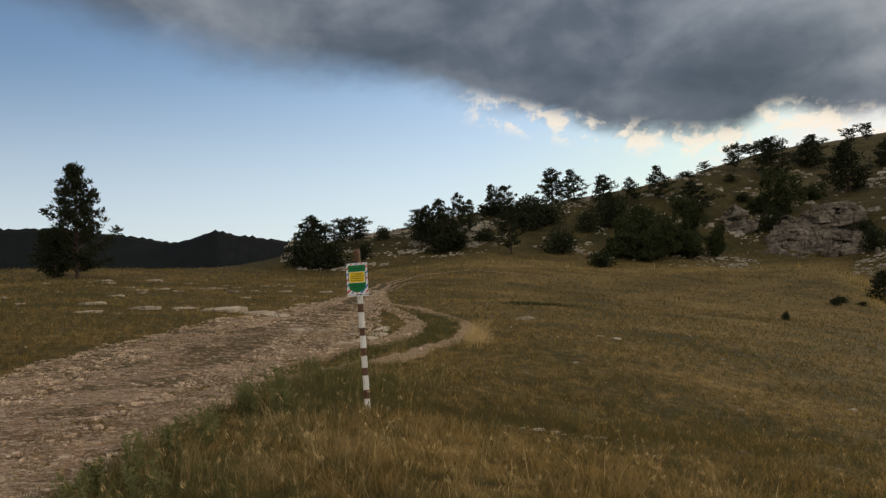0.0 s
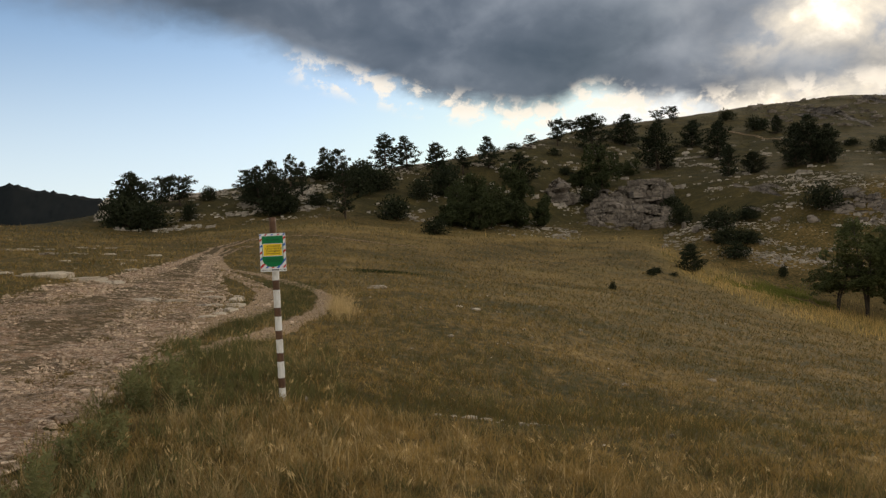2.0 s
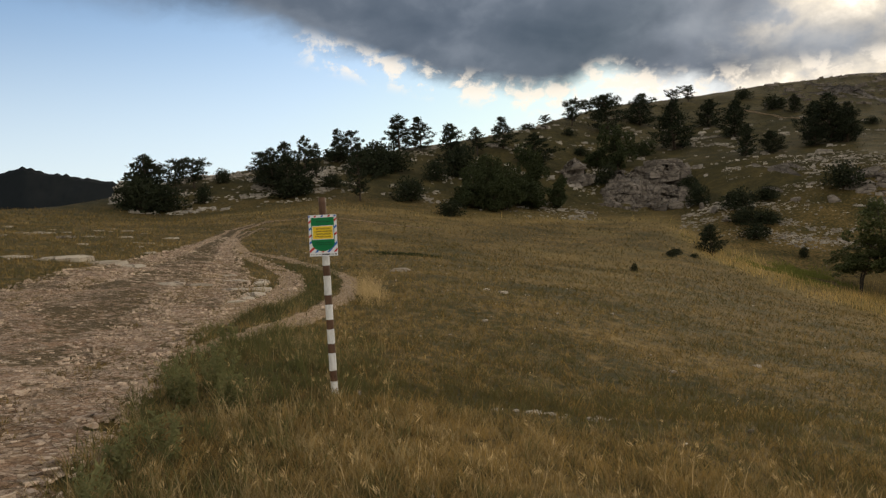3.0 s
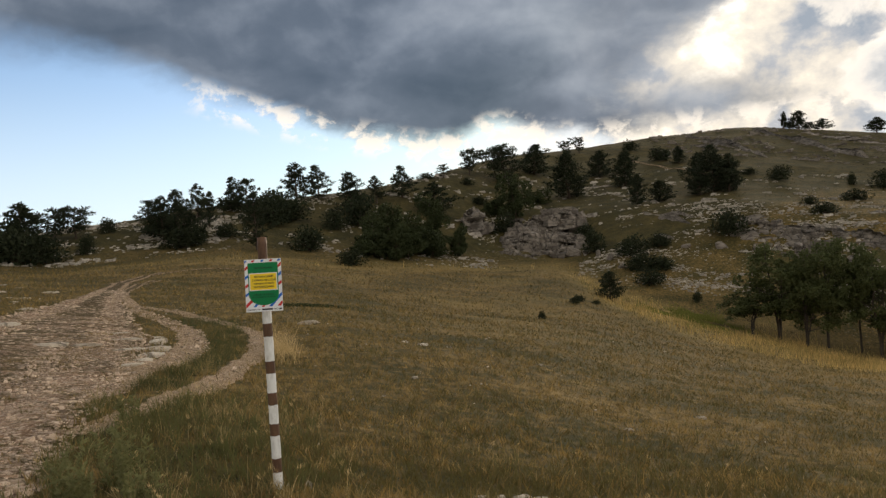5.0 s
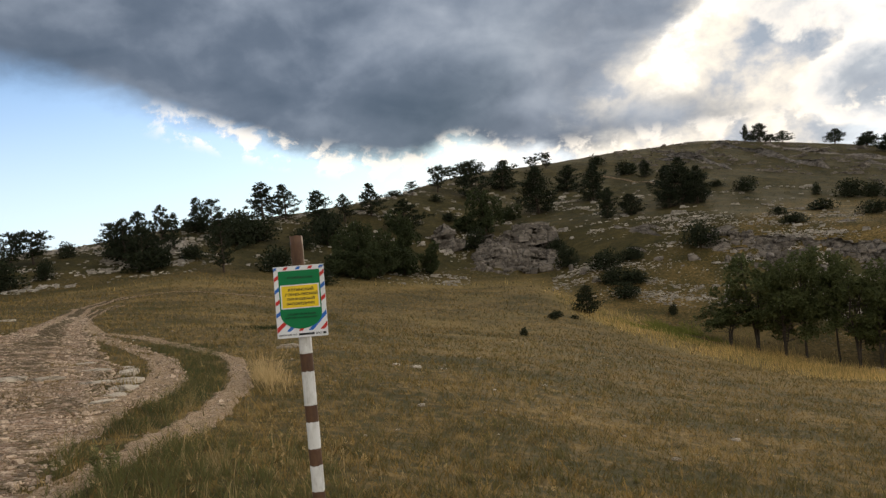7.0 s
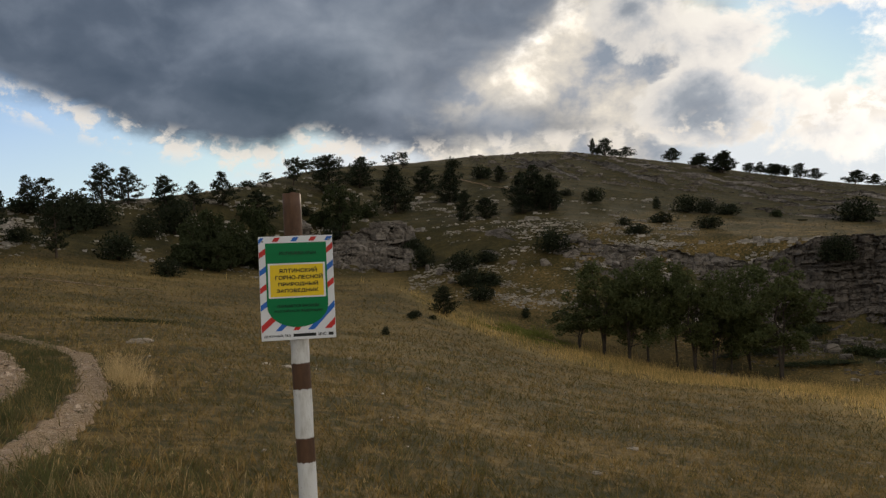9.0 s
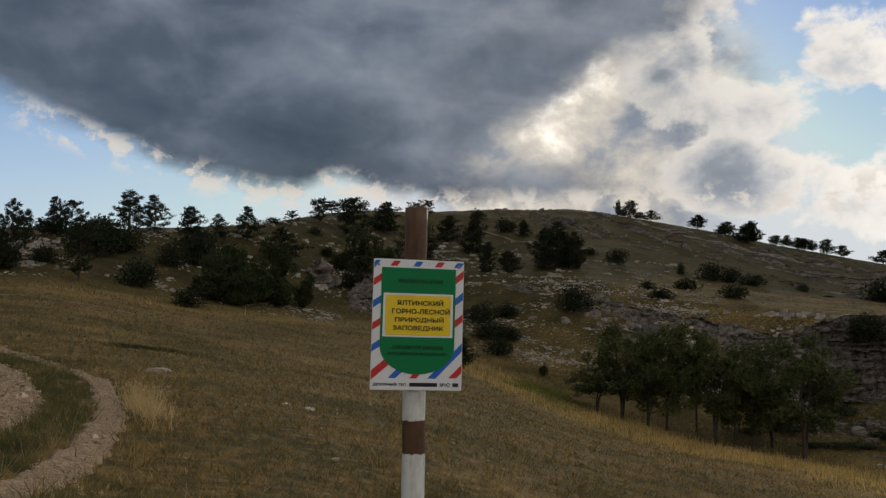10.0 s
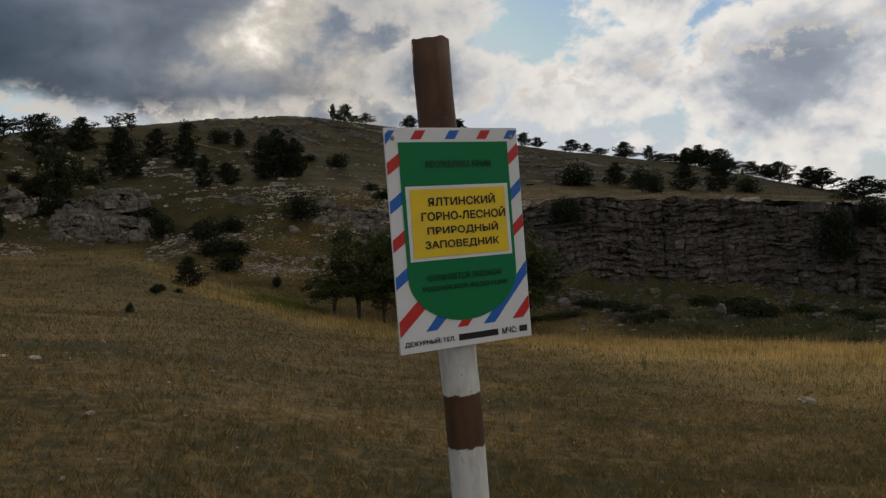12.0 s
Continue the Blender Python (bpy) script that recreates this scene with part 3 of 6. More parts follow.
INNER_RUT = [(-2.7, 4.2, 0.30), (-2.1, 7.3, 0.38), (-1.4, 11, 0.42), (-1.2, 15, 0.42), (-1.65, 21, 0.42), (-2.9, 26.6, 0.40), (-4.6, 31, 0.5)]
OUTER_RUT = [(-1.9, 2.8, 0.20), (-1.3, 5.4, 0.24), (-0.55, 7.8, 0.26), (-0.08, 10.2, 0.26), (0.28, 13.2, 0.26), (0.42, 17, 0.26), (0.3, 21.5, 0.30), (-0.7, 26, 0.36), (-2.2, 29.4, 0.36), (-4.8, 33, 0.45), (-6.2, 41, 0.45), (-6.2, 50, 0.4), (-5.4, 57, 0.35)]


def smooth_line(points, step):
    """A rounded line through the given points, with one more value per point."""
    pts = np.array(points, float)
    d = np.concatenate([[0], np.cumsum(np.hypot(*np.diff(pts[:, :2], axis=0).T))])
    s = np.arange(0, d[-1], step)
    line = np.stack([np.interp(s, d, pts[:, k]) for k in range(3)], 1)
    reach = max(3, int(2.5 / step))
    kernel = np.hanning(2 * reach + 1)
    kernel /= kernel.sum()
    for k in range(3):
        line[:, k] = np.convolve(np.pad(line[:, k], reach, mode="reflect", reflect_type="odd"), kernel, mode="valid")
    return line


LINES = [smooth_line(t, 0.12) for t in (MAIN_TRACK, INNER_RUT, OUTER_RUT)]


def on_track(x, y, spare=0.0):
    """How far inside a track a place lies, in metres (negative: outside)."""
    best = np.full(np.shape(x), -1e3)
    for line in LINES:
        for px, py, half in line[::3]:
            best = np.maximum(best, half + spare - np.hypot(x - px, y - py))
    return best


def zones(x, y):
    """Where the grass grows tall and golden, round the hollow and at the hill's foot, where it stays green and low, and
    where the hill's shade is painted into its olive turf.
    """
    r, a = np.maximum(np.hypot(x, y), 1e-3), np.degrees(np.arctan2(x, y))
    rim = np.interp(a, [18, 24, 29, 37, 52, 66, 84, 100], [99, 96, 78, 72, 70, 60, 56, 56]) + 3 * wave(x, y, 18.0, 5)
    gold = np.exp(-((r - rim) / np.where(r < rim, np.interp(a, [30, 50, 70], [10.5, 20.0, 30.0]), 8.0)) ** 2) * np.interp(a, [22, 31, 40, 48, 90, 100], [0, 0.6, 0.7, 1, 1, 0])
    gold = gold * (1 - 0.9 * np.exp(-((a - 34.5) / 2.6) ** 2 - ((r - 78.5) / 4.0) ** 2))
    foot = np.interp(a, DIRECTION, FOOT_R)
    gold = np.maximum(gold, 0.22 * np.exp(-((r - foot + 8) / 6.0) ** 2) * np.clip((a + 14) / 6, 0, 1) * np.clip((34 - a) / 6, 0, 1))
    gold = np.maximum(gold, np.clip(0.02 + 0.18 * wave(x, y, 19.0, 8), 0, 0.15) * np.clip((r - 22) / 14, 0, 1) * np.clip((foot - r) / 8, 0, 1) * np.clip((a + 6) / 12, 0, 1) * np.clip((100 - a) / 10, 0, 1))
    lush = np.clip((r - rim - np.interp(a, [52, 64], [18, 12])) / 5, 0, 1) * np.clip((104 - r) / 3, 0, 1) * np.clip((a - 36) / 8, 0, 1) * np.clip((110 - a) / 10, 0, 1)
    shaded_upland = np.clip((r - np.interp(a, [-20, 0, 10, 16, 24, 30, 38, 44, 60, 90], [80, 82, 86, 92, 99, 92, 98, 138, 142, 140])) / 14, 0, 1) * np.clip((420 - r) / 60, 0, 1)
    return gold, lush, shaded_upland


def build_ground():
    """One sheet from the post to the horizon, finest near the walk."""
    az = np.radians(np.concatenate([np.arange(-180, -50, 3.0), np.arange(-50, 95, 0.5), np.arange(95, 180, 3.0)]))
    rs = np.concatenate([np.concatenate([[0.02], np.geomspace(0.3, 60, 170)]), np.linspace(60.7, 300, 210), np.geomspace(306, 4200, 40)])
    a, r = np.meshgrid(az, rs, indexing="ij")
    x, y = r * np.sin(a), r * np.cos(a)
    z = ground_z(x, y)
    verts = np.concatenate([np.stack([x, y, z], -1).reshape(-1, 3), [[0, 0, 0]]])
    na, nr = x.shape
    i, j = np.meshgrid(np.arange(na), np.arange(nr - 1), indexing="ij")
    a0, a1 = i * nr + j, ((i + 1) % na) * nr + j
    faces = np.stack([a0, a0 + 1, a1 + 1, a1], -1).reshape(-1, 4)
    me = mesh_of("ground", verts, faces, MEADOW, True)
    ob = tagged(new("ground", me), "dry rolling mountain meadow and stony grass hillside", "ground", kind="structure")
    stony = np.clip((np.hypot(verts[:, 0], verts[:, 1]) - 78) / 14, 0, 1)
    gold, lush, shaded_upland = zones(verts[:, 0], verts[:, 1])
    for zone, value in (("stony", stony), ("golden", gold), ("lush", lush), ("shaded_upland", shaded_upland)):
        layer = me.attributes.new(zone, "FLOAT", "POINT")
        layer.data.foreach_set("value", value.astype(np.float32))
    return ob


build_ground()


def build_track(name, line, label, rng, lift):
    """A worn strip a little over the grass, with ragged sides and ruts."""
    cols = 25
    ahead = np.gradient(line[:, :2], axis=0)
    ahead /= np.linalg.norm(ahead, axis=1, keepdims=True)
    side = np.stack([ahead[:, 1], -ahead[:, 0]], 1)
    n = len(line)
    edge = [np.convolve(rng.normal(0, 1, n + 8), np.hanning(5) / 2, "same")[4:-4] * (0.08 + 0.03 / np.maximum(line[:, 2], 0.3)) + (0.04 + 0.025 / np.maximum(line[:, 2], 0.3)) * wave(line[:, 0], line[:, 1], 1.1, 3 + k) for k in range(2)]
    u = np.linspace(-1, 1, cols)
    half = np.where(u[None] < 0, (line[:, 2] * (1 + edge[0]))[:, None], (line[:, 2] * (1 + edge[1]))[:, None])
    x = line[:, 0, None] + side[:, 0, None] * u * half
    y = line[:, 1, None] + side[:, 1, None] * u * half
    z = ground_z(x, y) + lift - 0.05 * np.abs(u) ** 8
    wide = line[:, 2, None] > 0.9
    z = z - np.where(wide, 0.035 * (np.exp(-((np.abs(u) - 0.5) / 0.16) ** 2)), 0.02 * (1 - u**2)) + 0.012 * wave(x, y, 0.9, 7)
    me = mesh_of(name, np.stack([x, y, z], -1).reshape(-1, 3), grid_faces(n, cols), TRACK, True)
    # wheels keep two lanes bare; growth comes up between them, the more the farther the track goes
    lane = np.exp(-((np.abs(u)[None] - 0.62) / 0.26) ** 2) - 0.45
    far = np.interp(y, [-6, 6, 20, 34, 42], [0.03, 0.04, 0.05, 0.16, 0.30])
    layer = me.attributes.new("worn", "FLOAT", "POINT")
    layer.data.foreach_set("value", np.where(wide | (y > 40), lane * far + np.interp(y, [-8, 0, 8], [0.08, 0.05, 0.0]), 0.10 + 0 * y).astype(np.float32).ravel())
    return tagged(new(name, me), label, "track", kind="structure")


rng = np.random.default_rng(5)
build_track("road", LINES[0], "wide stony pale earth track worn across the meadow", rng, 0.055)
build_track("road", LINES[1], "narrow inner wheel rut of pale earth and stones", rng, 0.04)
build_track("road", LINES[2], "narrow outer wheel rut of bare pale earth", rng, 0.04)

build_track("path", smooth_line([(89.0, 163, 0.4), (89.8, 157, 0.45), (90.3, 147, 0.45), (89.8, 136, 0.4), (90.3, 129, 0.35)], 0.4), "faint bare footpath worn over the saddle of the hill", rng, 0.12)

# ---- the boundary post with its sign ----
SIGN_W, SIGN_H, SIGN_LOW, SIGN_TURN = 0.297, 0.42, 1.437, -17.0


def sign_outline(bm, points, depth, thick):
    """A flat plate from (u, v) points of the sign, u to the right and v down, in shares of its size."""
    loop = [bm.verts.new(((u - 0.5) * SIGN_W, -depth, (1 - v) * SIGN_H)) for u, v in points]
    face = bm.faces.new(loop)
    face.normal_update()
    if face.normal.y > 0:
        face.normal_flip()
    if thick:
        made = bmesh.ops.extrude_face_region(bm, geom=[face])
        for v in made["geom"]:
            if isinstance(v, bmesh.types.BMVert):
                v.co.y += thick
        bmesh.ops.recalc_face_normals(bm, faces=bm.faces[:])


def plate(name, points, depth, mat, parent, label="", thick=0.0):
    bm = bmesh.new()
    sign_outline(bm, points, depth, thick)
    return part(name, bm, mat, parent, label)


def lettering(text, u, v, tall, wide, depth, mat, parent, label=""):
    """A line of letters centred at u, v; tall and wide in metres."""
    curve = bpy.data.curves.new("lettering", "FONT")
    curve.body, curve.align_x, curve.align_y, curve.size = text, "CENTER", "CENTER", 1.0
    probe = bpy.data.objects.new("lettering", curve)
    me = bpy.data.meshes.new_from_object(probe)
    co = np.array([v_.co[:] for v_ in me.vertices])
    lo, hi = co.min(0), co.max(0)
    for v_ in me.vertices:
        x = (v_.co.x - 0.5 * (lo[0] + hi[0])) / (hi[0] - lo[0]) * wide
        z = (v_.co.y - 0.5 * (lo[1] + hi[1])) / (hi[1] - lo[1]) * tall
        v_.co = ((u - 0.5) * SIGN_W + x, -depth, (1 - v) * SIGN_H + z)
    # a bolder stroke: the outline once more to each side, a hair apart in depth
    co = np.array([v_.co[:] for v_ in me.vertices])
    faces = [list(f.vertices) for f in me.polygons]
    bold, n = 0.034 * tall, len(co)
    copies = [co + (dx, -dy, dz) for dx, dy, dz in ((-bold, 0, 0), (bold, 0.00015, 0), (0, 0.0003, bold), (0, 0.00045, -bold))]
    bpy.data.meshes.remove(me)
    me = bpy.data.meshes.new("lettering")
    me.from_pydata([tuple(c) for c in np.concatenate(copies)], [], [[i + k * n for i in f] for k in range(4) for f in faces])
    me.materials.append(mat)
    bpy.data.objects.remove(probe)
    bpy.data.curves.remove(curve)
    ob = new("lettering", me)
    ob.parent = parent
    return tagged(ob, label)


def build_sign():
    post_ob = tagged(new("boundary_post"), "white metal boundary post with brown painted bands, standing in tall grass", "post")
    post_ob.location = (0, 0, 0)
    # the tube, sunk into the earth, with a rough sawn top
    rings, sides = 40, 28
    h = np.linspace(-0.25, 2.035, rings)
    a = np.linspace(0, 2 * np.pi, sides, endpoint=False)
    hh, aa = np.meshgrid(h, a, indexing="ij")
    rad = 0.0375 + 0.0006 * np.sin(hh * 23 + 3 * aa) + 0.0005 * np.sin(hh * 61 + 5 * aa)
    zz = hh + np.where(hh > 2.03, 0.0018 * np.sin(3 * aa) + 0.0012 * np.sin(7 * aa + 1), 0)
    verts = np.stack([rad * np.cos(aa) + 0.019 - 0.0015 * hh, rad * np.sin(aa) + 0.008 * hh + 0.002, zz], -1).reshape(-1, 3)
    inner = np.stack([0.033 * np.cos(a) + 0.016, 0.033 * np.sin(a) + 0.016, zz[-1] - 0.002], -1)
    well = np.stack([0.033 * np.cos(a) + 0.016, 0.033 * np.sin(a) + 0.016, np.full(sides, 1.9)], -1)
    verts = np.concatenate([verts, inner, well])
    mesh_part("post", verts, grid_faces(rings + 2, sides, True), POST, post_ob, smooth=True)

    board = tagged(new("nature_reserve_sign"), "white, green and yellow metal reserve sign bolted to the post", "sign")
    t = radians(SIGN_TURN)
    board.matrix_world = Matrix.Translation((0.014 - 0.044 * math.sin(-t), 0.010 - 0.044 * math.cos(t), SIGN_LOW)) @ Euler((radians(-0.6), radians(0.8), t)).to_matrix().to_4x4()
    bm = bmesh.new()
    made = bmesh.ops.create_cube(bm, size=1.0)
    bmesh.ops.scale(bm, vec=(SIGN_W, 0.004, SIGN_H), verts=made["verts"])
    bmesh.ops.translate(bm, vec=(0, 0, SIGN_H / 2), verts=made["verts"])
    bmesh.ops.bevel(bm, geom=[e for e in bm.edges], offset=0.0008, segments=1, affect="EDGES")
    back = part("panel", bm, SIGN_WHITE, board, "white sheet-metal panel")
    d1, d2, d3, d4 = 0.0026, 0.0034, 0.0042, 0.0050
    # slanted border stripes, drawn before the green field that covers their inner ends
    slant = 0.055
    for v, mat in ((0.155, SIGN_RED), (0.325, SIGN_BLUE), (0.495, SIGN_RED), (0.66, SIGN_BLUE)):
        plate("stripe", [(0.004, v + slant), (0.004, v + slant - 0.055), (0.13, v - 0.062), (0.13, v - 0.005)], d1, mat, board)
    for v, mat in ((0.125, SIGN_RED), (0.295, SIGN_BLUE), (0.465, SIGN_RED)):
        plate("stripe", [(0.87, v + slant + 0.02), (0.87, v + slant - 0.035), (0.996, v - 0.055), (0.996, v + 0.005)], d1, mat, board)
    plate("stripe", [(0.006, 0.925), (0.006, 0.855), (0.22, 0.725), (0.27, 0.765)], d1, SIGN_RED, board)
    plate("stripe", [(0.19, 0.91), (0.27, 0.91), (0.42, 0.815), (0.35, 0.79)], d1, SIGN_BLUE, board)
    plate("stripe", [(0.42, 0.91), (0.50, 0.91), (0.56, 0.86), (0.48, 0.86)], d1, SIGN_RED, board)
    plate("stripe", [(0.62, 0.91), (0.71, 0.91), (0.995, 0.70), (0.995, 0.635)], d1, SIGN_BLUE, board)
    plate("stripe", [(0.85, 0.905), (0.94, 0.905), (0.995, 0.865), (0.995, 0.80)], d1, SIGN_RED, board)
    for u, mat in ((0.21, SIGN_RED), (0.46, SIGN_BLUE), (0.70, SIGN_RED), (0.915, SIGN_BLUE)):
        plate("stripe", [(u - 0.03, 0.052), (u + 0.045, 0.052), (u + 0.085, 0.012), (u + 0.01, 0.012)], d1, mat, board)
    plate("stripe", [(0.005, 0.075), (0.005, 0.03), (0.03, 0.012), (0.075, 0.012)], d1, SIGN_BLUE, board)
    # the green field with its rounded foot, the yellow box in a white frame
    foot = [(0.5 + 0.41 * math.cos(q), 0.665 + 0.215 * math.sin(q)) for q in np.linspace(0, math.pi, 28)]
    green = plate("green_field", [(0.09, 0.065), (0.91, 0.065), *foot], d2, SIGN_GREEN, board, "green shield-shaped printed field")
    plate("white_frame", [(0.115, 0.262), (0.885, 0.262), (0.885, 0.597), (0.115, 0.597)], d3, SIGN_WHITE, board, "white frame line")
    yellow = plate("yellow_field", [(0.142, 0.277), (0.858, 0.277), (0.858, 0.582), (0.142, 0.582)], d4, SIGN_YELLOW, board, "yellow printed box")
    d5 = 0.0058
    lettering("ЯЛТИНСКИЙ", 0.52, 0.330, 0.0195, 0.150, d5, SIGN_BLACK, yellow, "black capital letters")
    lettering("ГОРНО-ЛЕСНОЙ", 0.53, 0.395, 0.0195, 0.188, d5, SIGN_BLACK, yellow, "black capital letters")
    lettering("ПРИРОДНЫЙ", 0.515, 0.463, 0.0195, 0.158, d5, SIGN_BLACK, yellow, "black capital letters")
    lettering("ЗАПОВЕДНИК", 0.505, 0.530, 0.0165, 0.165, d5, SIGN_BLACK, yellow, "black capital letters")
    lettering("РЕСПУБЛИКА КРЫМ", 0.52, 0.165, 0.0125, 0.145, d4, SIGN_DARK, green, "dark green capital letters")
    lettering("ОХРАНЯЕТСЯ ЗАКОНОМ", 0.505, 0.675, 0.0115, 0.165, d4, SIGN_DARK, green, "dark green capital letters")
    lettering("РОССИЙСКОЙ ФЕДЕРАЦИИ", 0.505, 0.722, 0.0125, 0.190, d4, SIGN_DARK, green, "dark green capital letters")
    lettering("ДЕЖУРНЫЙ; ТЕЛ.", 0.215, 0.957, 0.0120, 0.107, d1, SIGN_BLACK, board, "small black letters")
    lettering("МЧС:", 0.82, 0.957, 0.0120, 0.034, d1, SIGN_BLACK, board, "small black letters")
    plate("bar", [(0.425, 0.943), (0.73, 0.943), (0.73, 0.972), (0.425, 0.972)], d1, SIGN_BLACK, board, "black bar")
    plate("bar", [(0.90, 0.943), (0.965, 0.943), (0.965, 0.972), (0.90, 0.972)], d1, SIGN_BLACK, board, "black bar")
    for u in (0.055, 0.945):
        bm = bmesh.new()
        made = bmesh.ops.create_uvsphere(bm, u_segments=10, v_segments=6, radius=0.0045)
        bmesh.ops.scale(bm, vec=(1, 0.5, 1), verts=made["verts"])
        bmesh.ops.translate(bm, vec=((u - 0.5) * SIGN_W, -0.003, (1 - 0.045) * SIGN_H), verts=made["verts"])
        part("bolt", bm, STEEL, board, "dull steel bolt head", True)
    # the strap that holds the panel to the tube
    a = np.linspace(0, 2 * np.pi, 24, endpoint=False)
    ring = np.stack([np.stack([0.0395 * np.cos(a), 0.046 + 0.0395 * np.sin(a), np.full(24, z)], -1) for z in (0.405, 0.418)]).reshape(-1, 3)
    mesh_part("strap", ring, grid_faces(2, 24, True), STEEL, board, "thin steel strap")


build_sign()

# ---- rocks ----
def boulder_arrays(rng, size, squash=0.6, cuts=9, level=2):
    """An angular, bedded block: a ball cut flat by chance planes."""
    bm = bmesh.new()
    bmesh.ops.create_icosphere(bm, subdivisions=level, radius=1.0)
    co = np.array([v.co[:] for v in bm.verts])
    faces = np.array([[v.index for v in f.verts] for f in bm.faces])
    bm.free()
    for _ in range(cuts):
        way = rng.normal(0, 1, 3)
        way[2] *= 0.6
        way /= np.linalg.norm(way)
        keep = rng.uniform(0.45, 0.8)
        over = np.maximum(co @ way - keep, 0)
        co -= over[:, None] * way
    co += rng.normal(0, 0.03, co.shape)
    return co * np.array([size, size * rng.uniform(0.6, 1.0), size * squash]), faces


def block_arrays(rng, squash):
    """A rough-hewn block with split faces, as the bedded rock breaks."""
    corners = np.array([[x, y, z] for z in (-1, 1) for y in (-1, 1) for x in (-1, 1)], float)
    corners *= np.where(corners[:, 2:] > 0, rng.uniform(0.6, 0.95), 1.0) ** np.array([1, 1, 0])
    corners = corners * (1.0, rng.uniform(0.55, 0.9), squash) + rng.normal(0, 0.17, (8, 3)) * (1, 1, 0.9 * squash + 0.1)
    quads = np.array([[0, 2, 3, 1], [4, 5, 7, 6], [0, 1, 5, 4], [1, 3, 7, 5], [3, 2, 6, 7], [2, 0, 4, 6]])
    return corners * 0.85, np.concatenate([quads[:, [0, 1, 2]], quads[:, [0, 2, 3]]])


def turn_z(v, a):
    c, s = np.cos(a), np.sin(a)
    return np.stack([v[:, 0] * c - v[:, 1] * s, v[:, 0] * s + v[:, 1] * c, v[:, 2]], 1)


def scatter_stones(name, label, spots, sizes, mat, rng, squash=0.4, level=1, rise=0.05, along=False):
    """Uncounted stones of chance shapes, joined."""
    kinds = [block_arrays(rng, squash) if along or level == 0 else boulder_arrays(rng, 1.0, squash, 6, level) for _ in range(10)]
    groups = []
    zs = ground_z(spots[:, 0], spots[:, 1])
    for (x, y), z, s in zip(spots, zs, sizes):
        v, f = kinds[rng.integers(10)]
        if along:
            v = turn_z(v * s * np.array([rng.uniform(0.8, 1.7), 0.7, rng.uniform(0.6, 1.5)]), rng.normal(0, 0.3) - math.atan2(x, y))
        else:
            v = turn_z(v * s * np.array([1, rng.uniform(0.5, 1), rng.uniform(0.6, 1.2)]), rng.uniform(0, 6.3))
        groups.append((v + (x, y, z + rise * s), f))
    v, f = pack(groups)
    return tagged(new(name, mesh_of(name, v, f, mat)), label, "stones", kind="stuff")


def polar(az, r):
    a = np.radians(az)
    return np.stack([r * np.sin(a), r * np.cos(a)], -1)


def chance(i, seed):
    """A repeatable chance number from 0 to 1 for whole numbers."""
    v = np.sin(np.asarray(i, float) * 12.9898 + seed * 78.233) * 43758.5453
    return v - np.floor(v)


